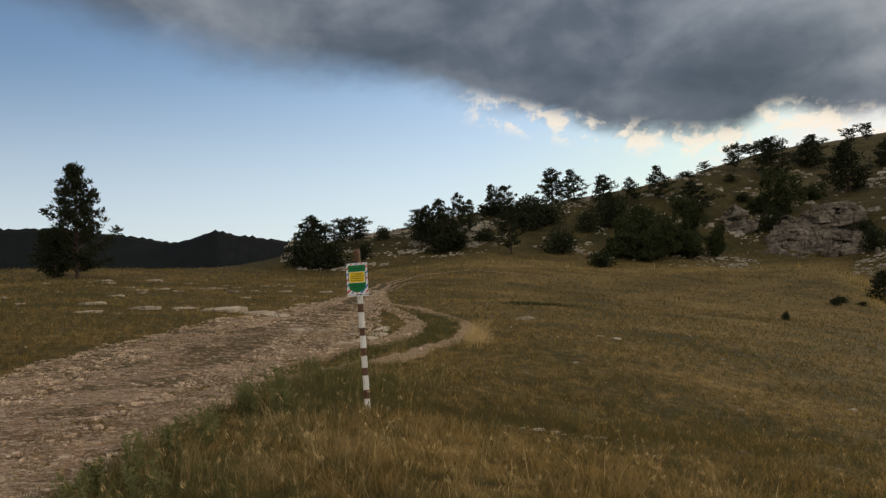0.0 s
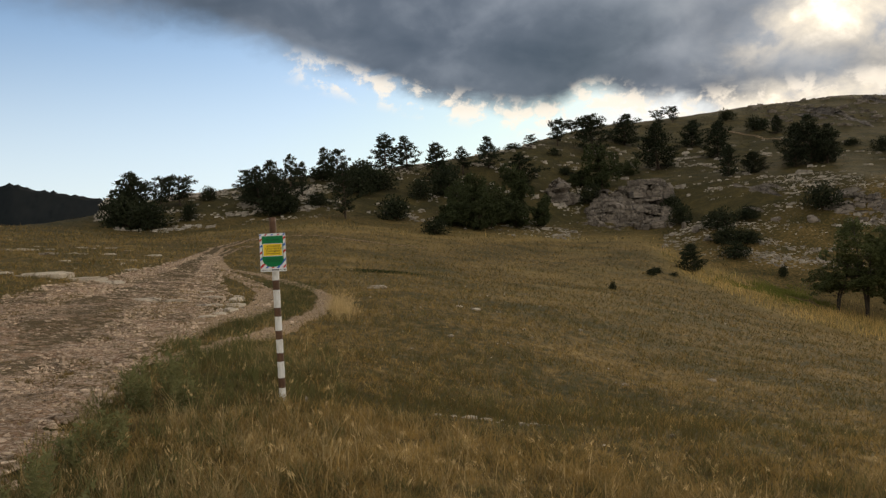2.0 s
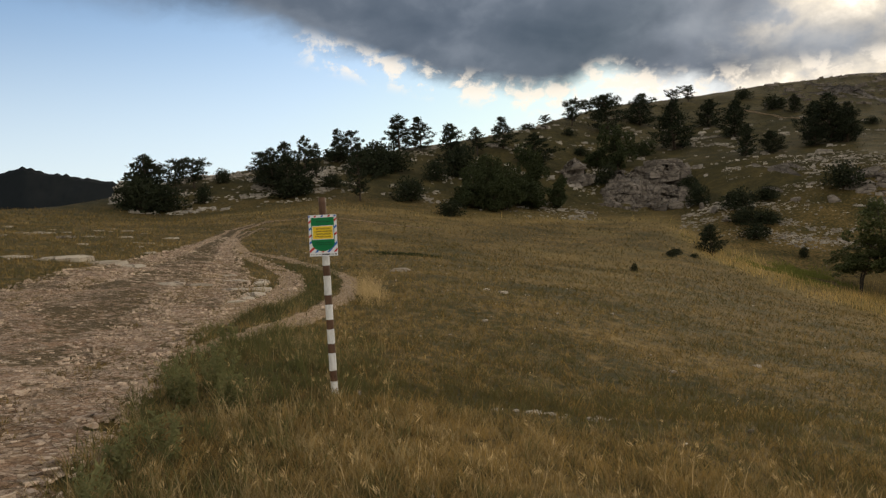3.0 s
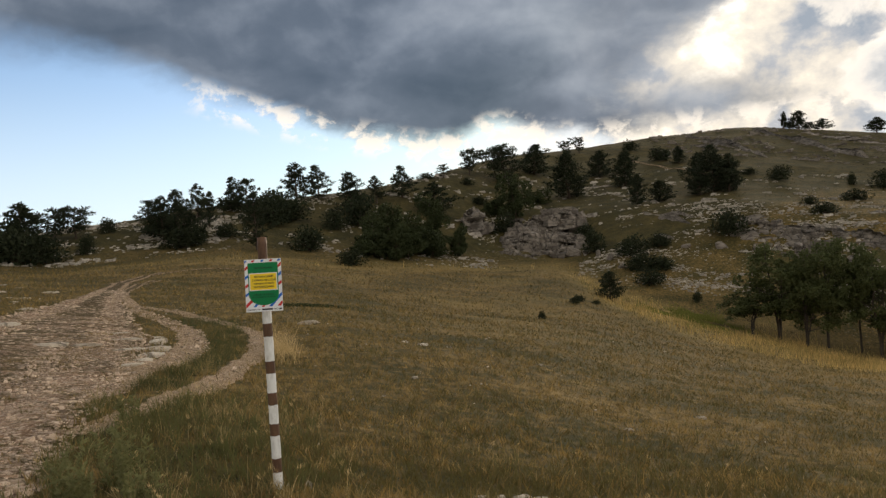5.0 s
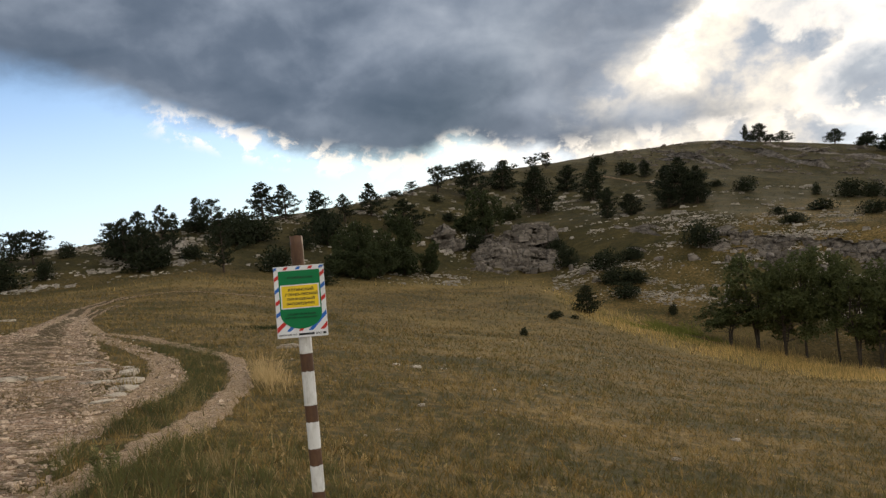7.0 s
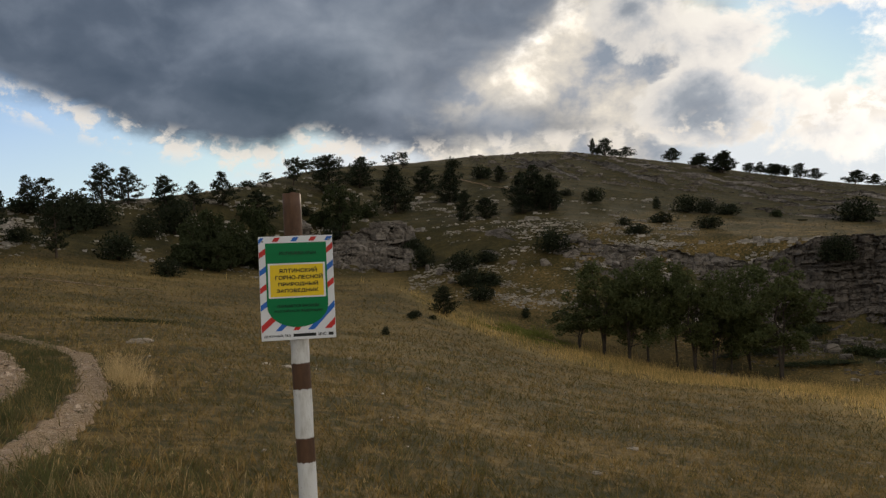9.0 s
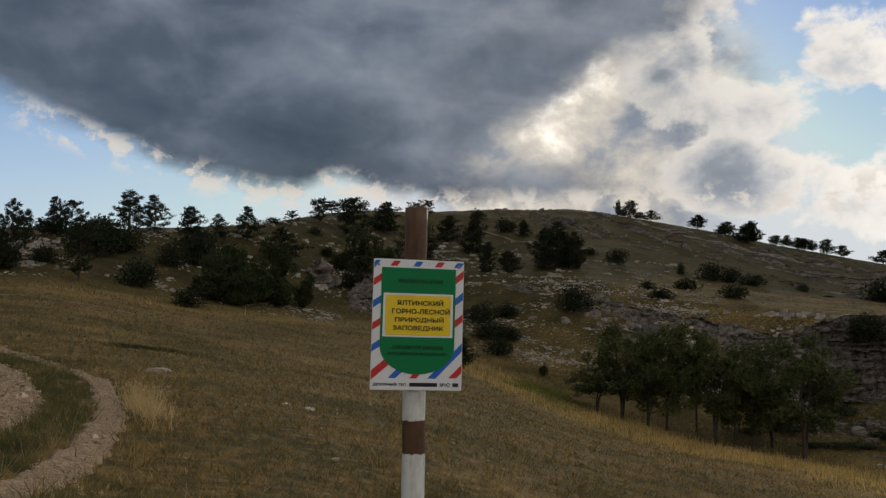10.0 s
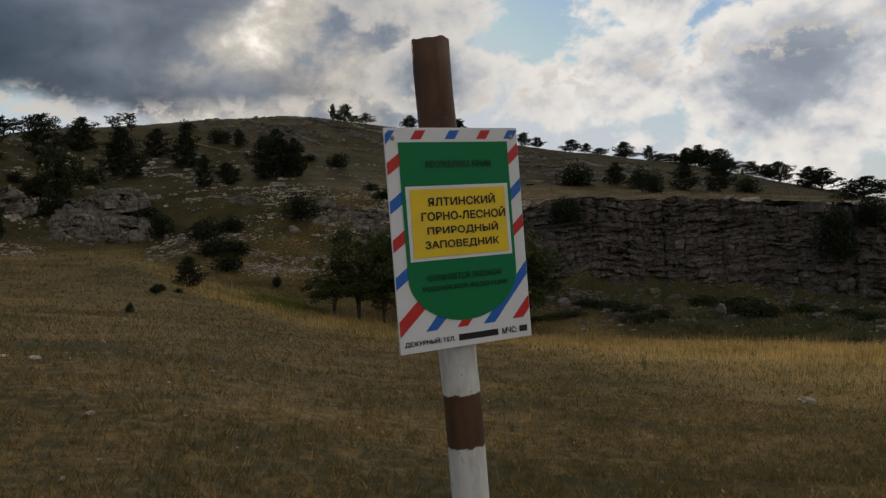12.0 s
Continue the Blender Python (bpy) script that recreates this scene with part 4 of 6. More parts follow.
def rock_wall(name, label, az0, az1, r_foot, r_top, foot_z, top_z, mat, rng, step=0.2, rough=1.0, ends=2.0, bed=0.42, dip=0.0, seed=1, wobble=0.5, crest=0.9, gap=1.0, relief=1.0, jumble=0):
    """A bedded limestone face along a slope: courses of rock with their own blocks, set back and parted by joints and upright clefts."""
    centre = 0.5 * (az0 + az1)
    mid = 0.5 * (r_foot(centre) + r_top(centre))
    n = max(12, int(abs(az1 - az0) * math.pi / 180 * mid / step))
    az = np.linspace(az0, az1, n)
    s = np.radians(az) * mid
    top, low = np.array([top_z(a) for a in az]), np.array([foot_z(a) for a in az])
    fade = np.clip(np.minimum(az - az0, az1 - az) / ends, 0, 1) ** 0.7
    crown = np.floor(s / 1.3 + 0.8 * np.sin(s * 0.7))
    top = low + (top - low) * (0.05 + 0.95 * fade) + rough * fade * (crest * (chance(crown, seed) - 0.55) + 0.35 * crest * wave(s, 0 * s, 9.0, 4))
    rf, rt = np.array([r_foot(a) for a in az]), np.array([r_top(a) for a in az])
    tilt = dip * s + wobble * (0.55 * wave(s, 0 * s, 26.0, seed + 4) + 0.22 * wave(s, 0 * s, 8.0, seed + 5))
    first, last = (low - tilt).min() - 0.2, (top - tilt).max() + 0.2
    # upright clefts that run through many courses
    cleft = np.zeros(n)
    for c in np.arange(s[0], s[-1], 3.1):
        at, deep, wide = c + rng.uniform(-1.3, 1.3), rng.uniform(0.2, 1.0), rng.uniform(0.12, 0.4)
        cleft += deep * np.exp(-((s - at) / wide) ** 2)
    # short cracks and shallow hollows, each over a part of the face
    marks = [(rng.uniform(s[0], s[-1]), rng.uniform(first, last), rng.uniform(0.15, 0.7), rng.uniform(0.06, 0.22), rng.uniform(0.5, 2.0)) for _ in range(int((s[-1] - s[0]) / 0.55))]
    marks += [(rng.uniform(s[0], s[-1]), rng.uniform(first, 0.5 * (first + last)), rng.uniform(0.4, 0.9), rng.uniform(1.0, 3.0), rng.uniform(0.25, 0.7)) for _ in range(int((s[-1] - s[0]) / 5.0))]
    stack = 1.5 * wave(s, 0 * s, 21.0, seed + 2) + 0.9 * wave(s, 0 * s, 7.5, seed + 3)
    rows, z0, k, held = [], first, 0, 1.4
    while z0 < last:
        thick = bed * rng.choice([0.5, 0.7, 0.9, 1.3, 2.2])
        back = relief * (0.5 * (rng.uniform(0, 1) - 0.5)) + 0.55 * relief * wave(s, 0 * s + 3 * k, 9.0, k)
        size = rng.uniform(0.5, 2.2)
        if k % 4 < 2:
            size = held
        blocks = np.floor(s / size + 0.6 * np.sin(s * 0.9 / size + k) + k * 0.37)
        block = 0.75 * relief * (chance(blocks, seed + 0.17 * k) - 0.5) + 0.5 * relief * (chance(np.floor(blocks / 3), seed + 0.31 * k) - 0.5)
        held = size
        joint = np.exp(-((s / size + 0.6 * np.sin(s * 0.9 / size + k) + k * 0.37 - blocks) / 0.09) ** 2)
        lost = (chance(blocks, seed + 0.53 * k) < 0.16) * (0.6 + 0.8 * chance(blocks, seed + 0.71 * k)) + 0.4 * joint
        for u, inset in ((0.0, 0.20), (0.14, 0.04), (0.5, 0.0), (0.82, 0.05), (0.97, 0.13)):
            z = np.clip(z0 + u * thick + tilt + 0.9 * bed * (chance(blocks, 5.0 + k) - 0.5), low - 0.1, top)
            amp = np.clip(0.7 + 0.75 * wave(s, 1.8 * z, 10.0, seed + 9), 0.12, 1.6)
            split = sum(d * np.exp(-((s - c) / b) ** 2 - ((z - e) / t) ** 2) for c, e, d, b, t in marks)
            w = np.clip((z - low) / np.maximum(top - low, 0.2), 0, 1)
            r = rf + (rt - rf) * w - rough * (amp * (back + block) - split - stack * 0.5 * np.sin(np.pi * np.clip(w + 0.1, 0, 1)) - (1.1 + 0.6 * (rough > 1.2)) * cleft * (0.6 + 0.4 * math.sin(k))) + gap * rough * inset * amp + 0.55 * relief * rough * lost * amp
            r = r + rough * rng.normal(0, 0.065, n)
            rows.append(np.concatenate([polar(az + rng.normal(0, 0.012, n), r), (z + rng.normal(0, 0.015, n))[:, None]], 1))
        z0, k = z0 + thick, k + 1
    cap = np.concatenate([polar(az, rt + 2.5), (top - 0.5)[:, None]], 1)
    cap2 = np.concatenate([polar(az, rt + 5.0), (top - 4.0)[:, None]], 1)
    skirt = np.concatenate([polar(az, rf - 0.4), (low - 2.5)[:, None]], 1)
    verts = np.concatenate([skirt, *rows, cap, cap2])
    groups = [(verts, grid_faces(len(rows) + 3, n))]
    # angular blocks that have come loose or stand proud of the face; the larger ones are pieces of their own
    pieces = []
    if jumble:
        kinds = [block_arrays(rng, 0.62) for _ in range(6)] + [boulder_arrays(rng, 1.0, 0.72, 16, 1) for _ in range(3)]
        face = np.array(rows)
        for _ in range(jumble):
            i, k = rng.integers(2, n - 2), rng.integers(0, len(rows))
            tall = top[i] - low[i]
            at = face[k, i]
            if at[2] < low[i] or at[2] > top[i] - 0.02:
                at = face[np.argmin(np.abs(face[:, i, 2] - low[i] - tall * rng.uniform(0, 1))), i]
            v, f = kinds[rng.integers(9)]
            size = min(0.15 + 0.55 * bed * rng.gamma(1.3, 0.8), 0.25 + 0.3 * tall)
            v = turn_z(v * size * np.array([1.25, 0.9, 1.0]), rng.normal(0, 0.5) - radians(az[i]))
            v = v + np.outer(v[:, 0], [0, 0, 0.15 * rng.normal()])
            (pieces if size > 0.33 and len(pieces) < 110 else groups).append((v + at, f))
        groups = [(v, np.concatenate([f[:, [0, 1, 2]], f[:, [0, 2, 3]]]) if f.shape[1] == 4 else f) for v, f in groups]
    v, f = pack(groups)
    wall = tagged(new(name, mesh_of(name, v, f, mat)), label, "rock face")
    for v, f in pieces:
        mesh_part("block", v, f, mat, wall)
    return wall


def at_ground(az, r):
    x, y = polar(az, r)
    return float(ground_z(x, y))


rng = np.random.default_rng(11)
# the long cliff on the far side of the hollow, its shade put into the stone's colour
rock_wall("cliff", "long bedded limestone cliff beyond the hollow, its shade painted dark grey", 45.5, 92.0, lambda a: float(np.interp(a, [39, 44, 50], [103.0, 98.0, 95.2])) - 0.06 * max(0, a - 50), lambda a: float(np.interp(a, [39, 44, 50, 60], [107.5, 106.0, 103.5, 101.2])) - 0.07 * max(0, a - 50),
          lambda a: at_ground(a, float(np.interp(a, [39, 44, 50], [102.5, 97.0, 93.0]))) - 0.6, lambda a: float(np.interp(a, [39, 42, 44, 52, 63, 76, 92], [3.6, 4.9, 5.0, 4.2, 2.5, -0.2, -1.2])), SHADED_CLIFFSTONE, rng, 0.18, 1.0, 9.0, 0.30, -0.06, 3, 1.4, 0.45, 0.12, 0.62, 1500)
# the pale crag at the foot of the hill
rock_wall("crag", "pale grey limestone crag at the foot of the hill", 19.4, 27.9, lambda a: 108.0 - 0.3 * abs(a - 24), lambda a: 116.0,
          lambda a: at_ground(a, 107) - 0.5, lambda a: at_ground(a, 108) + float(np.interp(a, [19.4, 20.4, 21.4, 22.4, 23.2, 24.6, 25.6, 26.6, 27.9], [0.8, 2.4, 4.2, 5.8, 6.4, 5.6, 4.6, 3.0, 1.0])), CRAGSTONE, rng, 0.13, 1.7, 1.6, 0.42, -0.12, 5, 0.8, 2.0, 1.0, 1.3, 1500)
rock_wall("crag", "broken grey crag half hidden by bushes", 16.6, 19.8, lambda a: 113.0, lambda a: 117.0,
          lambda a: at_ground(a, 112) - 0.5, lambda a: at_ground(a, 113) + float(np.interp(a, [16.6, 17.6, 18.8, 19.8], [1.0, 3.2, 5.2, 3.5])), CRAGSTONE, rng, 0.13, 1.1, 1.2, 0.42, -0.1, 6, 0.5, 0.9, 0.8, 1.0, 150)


def ledge(label, azs, rs, height, mat, seed, bed=0.3, back=1.6):
    """A low broken step of rock along the slope, where one bed comes to the surface."""
    run = lambda a: float(np.interp(a, azs, rs)) + 0.5 * math.sin(1.7 * a + seed)
    rock_wall("rock_ledge", label, azs[0], azs[-1], lambda a: run(a), lambda a: run(a) + back, lambda a: at_ground(a, run(a)) - 0.25,
              lambda a: at_ground(a, run(a) + 0.4) + height * (0.55 + 0.25 * math.sin(1.9 * a + seed)), mat, rng, 0.32 * max(1, rs[0] / 140), 0.5 * min(1.5, rs[0] / 110), 0.5, bed, 0.0, seed, 0.2, 0.35, 0.35, 0.6)


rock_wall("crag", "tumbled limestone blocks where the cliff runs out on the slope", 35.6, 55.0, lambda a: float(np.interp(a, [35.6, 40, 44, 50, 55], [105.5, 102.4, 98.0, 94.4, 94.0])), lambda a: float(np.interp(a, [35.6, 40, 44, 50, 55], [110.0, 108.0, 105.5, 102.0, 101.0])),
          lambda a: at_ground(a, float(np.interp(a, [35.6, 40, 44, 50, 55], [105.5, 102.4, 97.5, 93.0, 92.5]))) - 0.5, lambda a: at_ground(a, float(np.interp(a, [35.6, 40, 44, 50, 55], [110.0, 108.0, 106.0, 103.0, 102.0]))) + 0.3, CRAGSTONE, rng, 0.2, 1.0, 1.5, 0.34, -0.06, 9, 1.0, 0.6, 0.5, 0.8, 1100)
# broken ledges on the open slope, and the long beds that cross the upper hill
for k, (azs, rs, height) in enumerate([((30.4, 33.0, 35.6), (117.0, 113.5, 108.6), 1.0), ((31.4, 33.4, 35.8), (113.6, 110.8, 106.4), 1.2), ((29.6, 32.0, 34.0), (108.6, 106.0, 103.2), 0.7), ((36.0, 38.0, 40.6), (110.0, 108.8, 107.6), 1.1),
                                       ((35.8, 38.0, 40.2), (106.6, 104.8, 103.8), 1.4), ((31.8, 34.0, 36.4), (102.5, 99.5, 97.0), 0.5), ((37.4, 40.0, 42.0), (100.8, 99.6, 98.0), 0.6), ((40.0, 44.0, 47.0), (112.5, 110.8, 109.6), 0.5), ((38.0, 42.0, 46.0), (104.6, 102.0, 99.8), 1.0), ((39.0, 43.0, 48.0), (107.0, 105.0, 103.0), 1.0), ((42.0, 46.0, 51.0), (101.8, 99.0, 97.4), 1.1), ((44.0, 48.0, 53.0), (104.6, 102.4, 100.6), 0.9)]):
    ledge("low broken limestone ledge on the open stony slope", azs, rs, 1.2 * height, CRAGSTONE, 20 + k)
for k, (azs, rs, height) in enumerate([((33.2, 36.6, 38.9), (222.8, 195.3, 178.0), 1.9), ((33.6, 36.2, 38.0), (214.0, 194.0, 182.0), 1.5), ((32.6, 34.6, 36.4), (208.0, 196.0, 186.0), 1.3), ((37.6, 40.3, 42.8, 44.9), (231.6, 212.1, 196.6, 189.3), 2.2),
                                       ((40.7, 44.3, 48.2, 51.4, 54.8, 62.0), (231.8, 221.0, 213.0, 211.0, 208.0, 204.0), 1.6), ((46.6, 51.5, 54.8, 62.0), (206.0, 190.0, 184.0, 178.0), 1.5), ((48.0, 52.0, 56.0), (226.0, 222.0, 219.0), 0.9),
                                       ((49.2, 52.4, 54.8, 60.0), (184.0, 178.0, 171.0, 166.0), 1.1), ((49.0, 52.0, 55.0, 58.0), (163.0, 159.5, 154.0, 151.0), 1.0)]):
    ledge("long thin limestone bed cropping out across the upper hill", azs, rs, 1.1 * height, CRAGSTONE, 40 + k, 0.5, 2.0)
rock_wall("crag", "small pale crag at the end of the wooded ridge", -16.6, -12.6, lambda a: 93.0, lambda a: 97.0,
          lambda a: at_ground(a, 93) - 0.4, lambda a: at_ground(a, 93) + float(np.interp(a, [-16.6, -15.5, -14, -12.6], [0.8, 2.4, 3.0, 2.2])), LIMESTONE, rng, 0.15, 0.9, 1.2, 0.5, 0.0, 8, 0.5, 0.6, 0.6, 0.8, 120)


def banded(count, az0, az1, r0, r1, keep, size, rng, low=0.3):
    """Stones in rows along the slope's beds."""
    az, r = rng.uniform(az0, az1, count), rng.uniform(r0, r1, count)
    spots = polar(az, r)
    rows = np.sin(r * 1.3 + 0.5 * wave(spots[:, 0], spots[:, 1], 14.0, 2) * 3)
    some = (0.5 * rows + wave(spots[:, 0], spots[:, 1], 17.0, 6) + rng.normal(0, 0.6, count)) > keep + 0.25
    return spots[some], (rng.gamma(2.2, size / 2.2, count) + low * size)[some]


def hillside_stones():
    sets = [banded(5200, -15, 0, 87, 108, 0.45, 0.14, rng), banded(8000, -12, 20, 90, 125, 0.5, 0.125, rng), banded(2600, 12, 30, 112, 170, 0.55, 0.20, rng),
            banded(15000, 29, 47, 90, 122, 0.55, 0.10, rng), banded(3600, 26, 34, 90, 106, 0.7, 0.10, rng), banded(5000, 38, 54, 94, 108, 0.35, 0.14, rng), banded(1800, 26, 46, 120, 165, 0.8, 0.22, rng), banded(500, 46, 84, 76, 86, 0.6, 0.2, rng), banded(900, 50, 84, 101, 109, 0.0, 0.30, rng)]
    spots, sizes = np.concatenate([s[0] for s in sets]), np.concatenate([s[1] for s in sets])
    scatter_stones("hillside_stones", "pale limestone rubble strewn in rows over the slopes", spots, np.minimum(sizes, 1.1), LIMESTONE, rng, 0.42, 1, 0.14, True)

    sets = [banded(3600, 31, 47, 178, 246, 0.60, 0.30, rng), banded(1800, 46, 66, 160, 240, 0.60, 0.34, rng)]
    spots, sizes = np.concatenate([s[0] for s in sets]), np.concatenate([s[1] for s in sets])
    scatter_stones("upland_stones", "dull grey stones in rows across the upper hill", spots, np.minimum(sizes, 1.2), CRAGSTONE, rng, 0.42, 1, 0.14, True)

    spots, sizes = banded(4500, 50, 90, 82, 95, 0.3, 0.14, rng)
    scatter_stones("cliff_scree", "grey scree and fallen stones below the cliff", spots, sizes, CRAGSTONE, rng, 0.5, 1, 0.14, True)


hillside_stones()


def plate_arrays(rng, sides=11):
    """A flat, broken plate of bedded rock in two uneven tiers."""
    a = np.sort(np.linspace(0, 2 * np.pi, sides, endpoint=False) + rng.uniform(-0.2, 0.2, sides))
    out = rng.uniform(0.62, 1.1, sides)
    shift = rng.uniform(-0.22, 0.22, 2)
    rings = []
    for k, (reach, z) in enumerate(((1.04, -1.2), (1.0, 0.25), (0.93, 0.5), (0.74, 0.56), (0.66, 0.92), (0.34, 1.0))):
        r = out * reach * rng.uniform(0.9, 1.08, sides)
        off = shift if k >= 3 else (0, 0)
        rings.append(np.stack([r * np.cos(a) + off[0], r * np.sin(a) + off[1], z + rng.normal(0, 0.07, sides)], 1))
    tip = np.array([[shift[0], shift[1], 1.0]])
    quads = grid_faces(6, sides, True)
    tris = np.concatenate([quads[:, [0, 1, 2]], quads[:, [0, 2, 3]], [[5 * sides + i, 5 * sides + (i + 1) % sides, 6 * sides] for i in range(sides)]])
    return np.concatenate([*rings, tip]), tris


def slab(name, label, x, y, size, squash, turn, mat, seed, sink=0.3, flat=True):
    r = np.random.default_rng(seed)
    if flat:
        v, f = plate_arrays(r)
        v = turn_z(v * (size, 0.62 * size, 0.75 * size * squash), radians(turn))
        v[:, 2] += 0.25 * size * squash - 0.2 * size * squash * sink
    else:
        v, f = boulder_arrays(r, size, squash, 22, 3)
        v += r.normal(0, 0.012 * size, v.shape)
        v = turn_z(v * (1.0, 0.6, 1.0), radians(turn))
        v[:, 2] += size * squash * (0.5 - sink)
    ob = new(name, mesh_of(name, v, f, mat))
    ob.location = (x, y, float(ground_z(x, y)))
    return tagged(ob, label, "stone")


for k, (a, r, size) in enumerate([(20.6, 107.5, 0.9), (21.4, 107.0, 1.2), (22.6, 107.2, 0.8), (24.2, 106.8, 1.1), (25.6, 106.9, 1.5), (26.6, 106.5, 1.0), (27.5, 104.0, 1.3), (28.4, 101.0, 1.0), (29.3, 97.0, 0.9), (23.2, 113.8, 1.3), (24.6, 113.6, 1.1), (21.9, 114.0, 1.2), (33.8, 104.0, 1.0), (36.2, 103.5, 1.2), (38.5, 103.2, 1.1), (41.2, 103.0, 1.3), (47.0, 95.0, 1.3), (55.0, 90.0, 1.2), (60.0, 88.0, 1.0), (66.0, 86.0, 1.4), (72.0, 84.0, 1.2)]):
    x, y = polar(a, r)
    slab("boulder", "grey weathered limestone boulder below the crags", x, y, size, 0.6, 40 * k, CRAGSTONE, 140 + k, 0.25, False)
# bedded slabs beside the inner rut
for k, (x, y, size, turn) in enumerate([(-2.05, 8.6, 0.32, 60), (-2.0, 10.0, 0.4, 65), (-1.95, 11.6, 0.45, 75), (-2.0, 13.2, 0.5, 80), (-2.15, 14.8, 0.5, 90), (-2.3, 16.6, 0.4, 95), (-2.6, 12.4, 0.45, 20), (-2.9, 15.2, 0.5, 10), (-3.4, 17.5, 0.45, 0), (-4.4, 13.1, 0.6, 5), (-3.7, 13.5, 0.45, -5)]):
    slab("bedrock_slab", "worn pale bedrock slab bared beside the wheel rut", x, y, size, 0.16, turn, CHALK, 180 + k, 0.2)
# flat slabs that break through the turf beside the track, and a few in the meadow
for k, (x, y, size, turn) in enumerate([(-9.2, 20.6, 1.1, -8), (-7.9, 20.0, 0.8, 5), (-7.0, 19.8, 0.55, 0), (-15.1, 21.6, 0.6, 0), (-13.0, 17.4, 0.55, -10), (-11.8, 19.3, 0.7, -12), (-10.9, 20.6, 0.5, 0),
                                        (-26.2, 44.2, 0.7, 0), (-24.1, 47.7, 0.8, 0), (-14.3, 36.6, 0.6, 8), (-9.6, 40.7, 0.5, 0), (-19.0, 34.0, 0.6, 0), (-17.0, 40.0, 0.7, 0)]):
    slab("limestone_slab", "pale flat limestone slab breaking through the turf", x, y, 1.05 * size, 0.13, turn, CHALK, 40 + k, -0.2)
for k in range(34):
    a, r = rng.uniform(-42, -14), rng.uniform(28, 52)
    x, y = polar(a, r - 3 * math.sin(0.4 * a))
    if float(on_track(np.array([x]), np.array([y]))[0]) < -0.3:
        slab("limestone_slab", "pale flat limestone slab breaking through the turf", float(x), float(y), float(rng.uniform(0.2, 0.6)), 0.13, float(rng.normal(0, 15)), CHALK, 300 + k, -0.05)
slab("limestone_boulder", "single white limestone boulder lying in the meadow", 2.65, 25.0, 0.52, 0.34, 5, CHALK, 70)
for k, (x, y, size, turn) in enumerate([(1.72, 0.12, 0.09, 0), (1.95, 0.22, 0.07, 40), (2.12, 0.18, 0.13, 15), (2.32, 0.24, 0.10, -20), (2.42, 0.08, 0.06, 0), (2.72, 0.12, 0.12, -10), (2.9, 0.3, 0.11, 10), (3.08, 0.36, 0.09, 30), (2.95, 0.55, 0.08, 0), (2.55, 0.42, 0.05, 60)]):
    slab("meadow_stone", "small white stone half sunk in short grass", x, y, 0.95 * size, 0.26, turn, CHALK, 80 + k, -0.05)
for k, (x, y, size) in enumerate([(5.6, 18.5, 0.22), (5.1, 18.8, 0.16), (23.3, 7.6, 0.45), (8.4, 15.5, 0.15), (4.4, -4.2, 0.10), (4.9, -4.4, 0.12), (9.5, 9.0, 0.14), (6.2, 6.0, 0.1)]):
    slab("meadow_stone", "weathered grey stone in the dry meadow", x, y, size, 0.34, 20 * k, CHALK, 95 + k, 0.0)


def track_stones():
    """Loose stones and worn bedrock teeth of the tracks."""
    spots, sizes = [], []
    for line, per, size in ((LINES[0], 36.0, 0.017), (LINES[1], 10.0, 0.017), (LINES[2], 5.0, 0.012)):
        for px, py, half in line[line[:, 1] < 45]:
            near = 1.0 if py < 12 else 0.4
            for _ in range(rng.poisson(per * near * half)):
                spots.append((px + rng.uniform(-1.05, 1.05) * half, py + rng.uniform(-0.2, 0.2)))
                sizes.append(min(0.06, size * rng.gamma(1.6, 0.65) + 0.006) * (1.0 if py < 12 else 1.5))
    spots = np.array(spots)
    ob = scatter_stones("track_stones", "loose pale stones and gravel lying on the tracks", spots, np.array(sizes), GRAVEL, rng, 0.42, 0)
    ob.location.z = 0.035


track_stones()


def meadow_pebbles():
    spots = np.column_stack([rng.uniform(-12, 26, 420), rng.uniform(-8, 36, 420)])
    spots = spots[on_track(spots[:, 0], spots[:, 1]) < -0.2]
    ob = scatter_stones("meadow_pebbles", "small white pebbles scattered in the dry grass", spots, 0.012 + 0.02 * rng.gamma(1.5, 0.6, len(spots)) + 0.001 * np.maximum(spots[:, 1], 0), CHALK, rng, 0.5, 1)
    ob.location.z = 0.03


meadow_pebbles()

# ---- trees and bushes ----
def tube(points, radii, sides=6):
    """A tapered, bent limb along the points."""
    points, radii = np.asarray(points, float), np.asarray(radii, float)
    ahead = np.gradient(points, axis=0)
    ahead /= np.linalg.norm(ahead, axis=1, keepdims=True) + 1e-9
    ref = np.where(np.abs(ahead[:, 2:3]) > 0.9, [[1.0, 0, 0]], [[0, 0, 1.0]])
    e1 = np.cross(ahead, ref)
    e1 /= np.linalg.norm(e1, axis=1, keepdims=True)
    e2 = np.cross(ahead, e1)
    a = np.linspace(0, 2 * np.pi, sides, endpoint=False)
    ring = points[:, None] + radii[:, None, None] * (np.cos(a)[None, :, None] * e1[:, None] + np.sin(a)[None, :, None] * e2[:, None])
    return ring.reshape(-1, 3), grid_faces(len(points), sides, True)


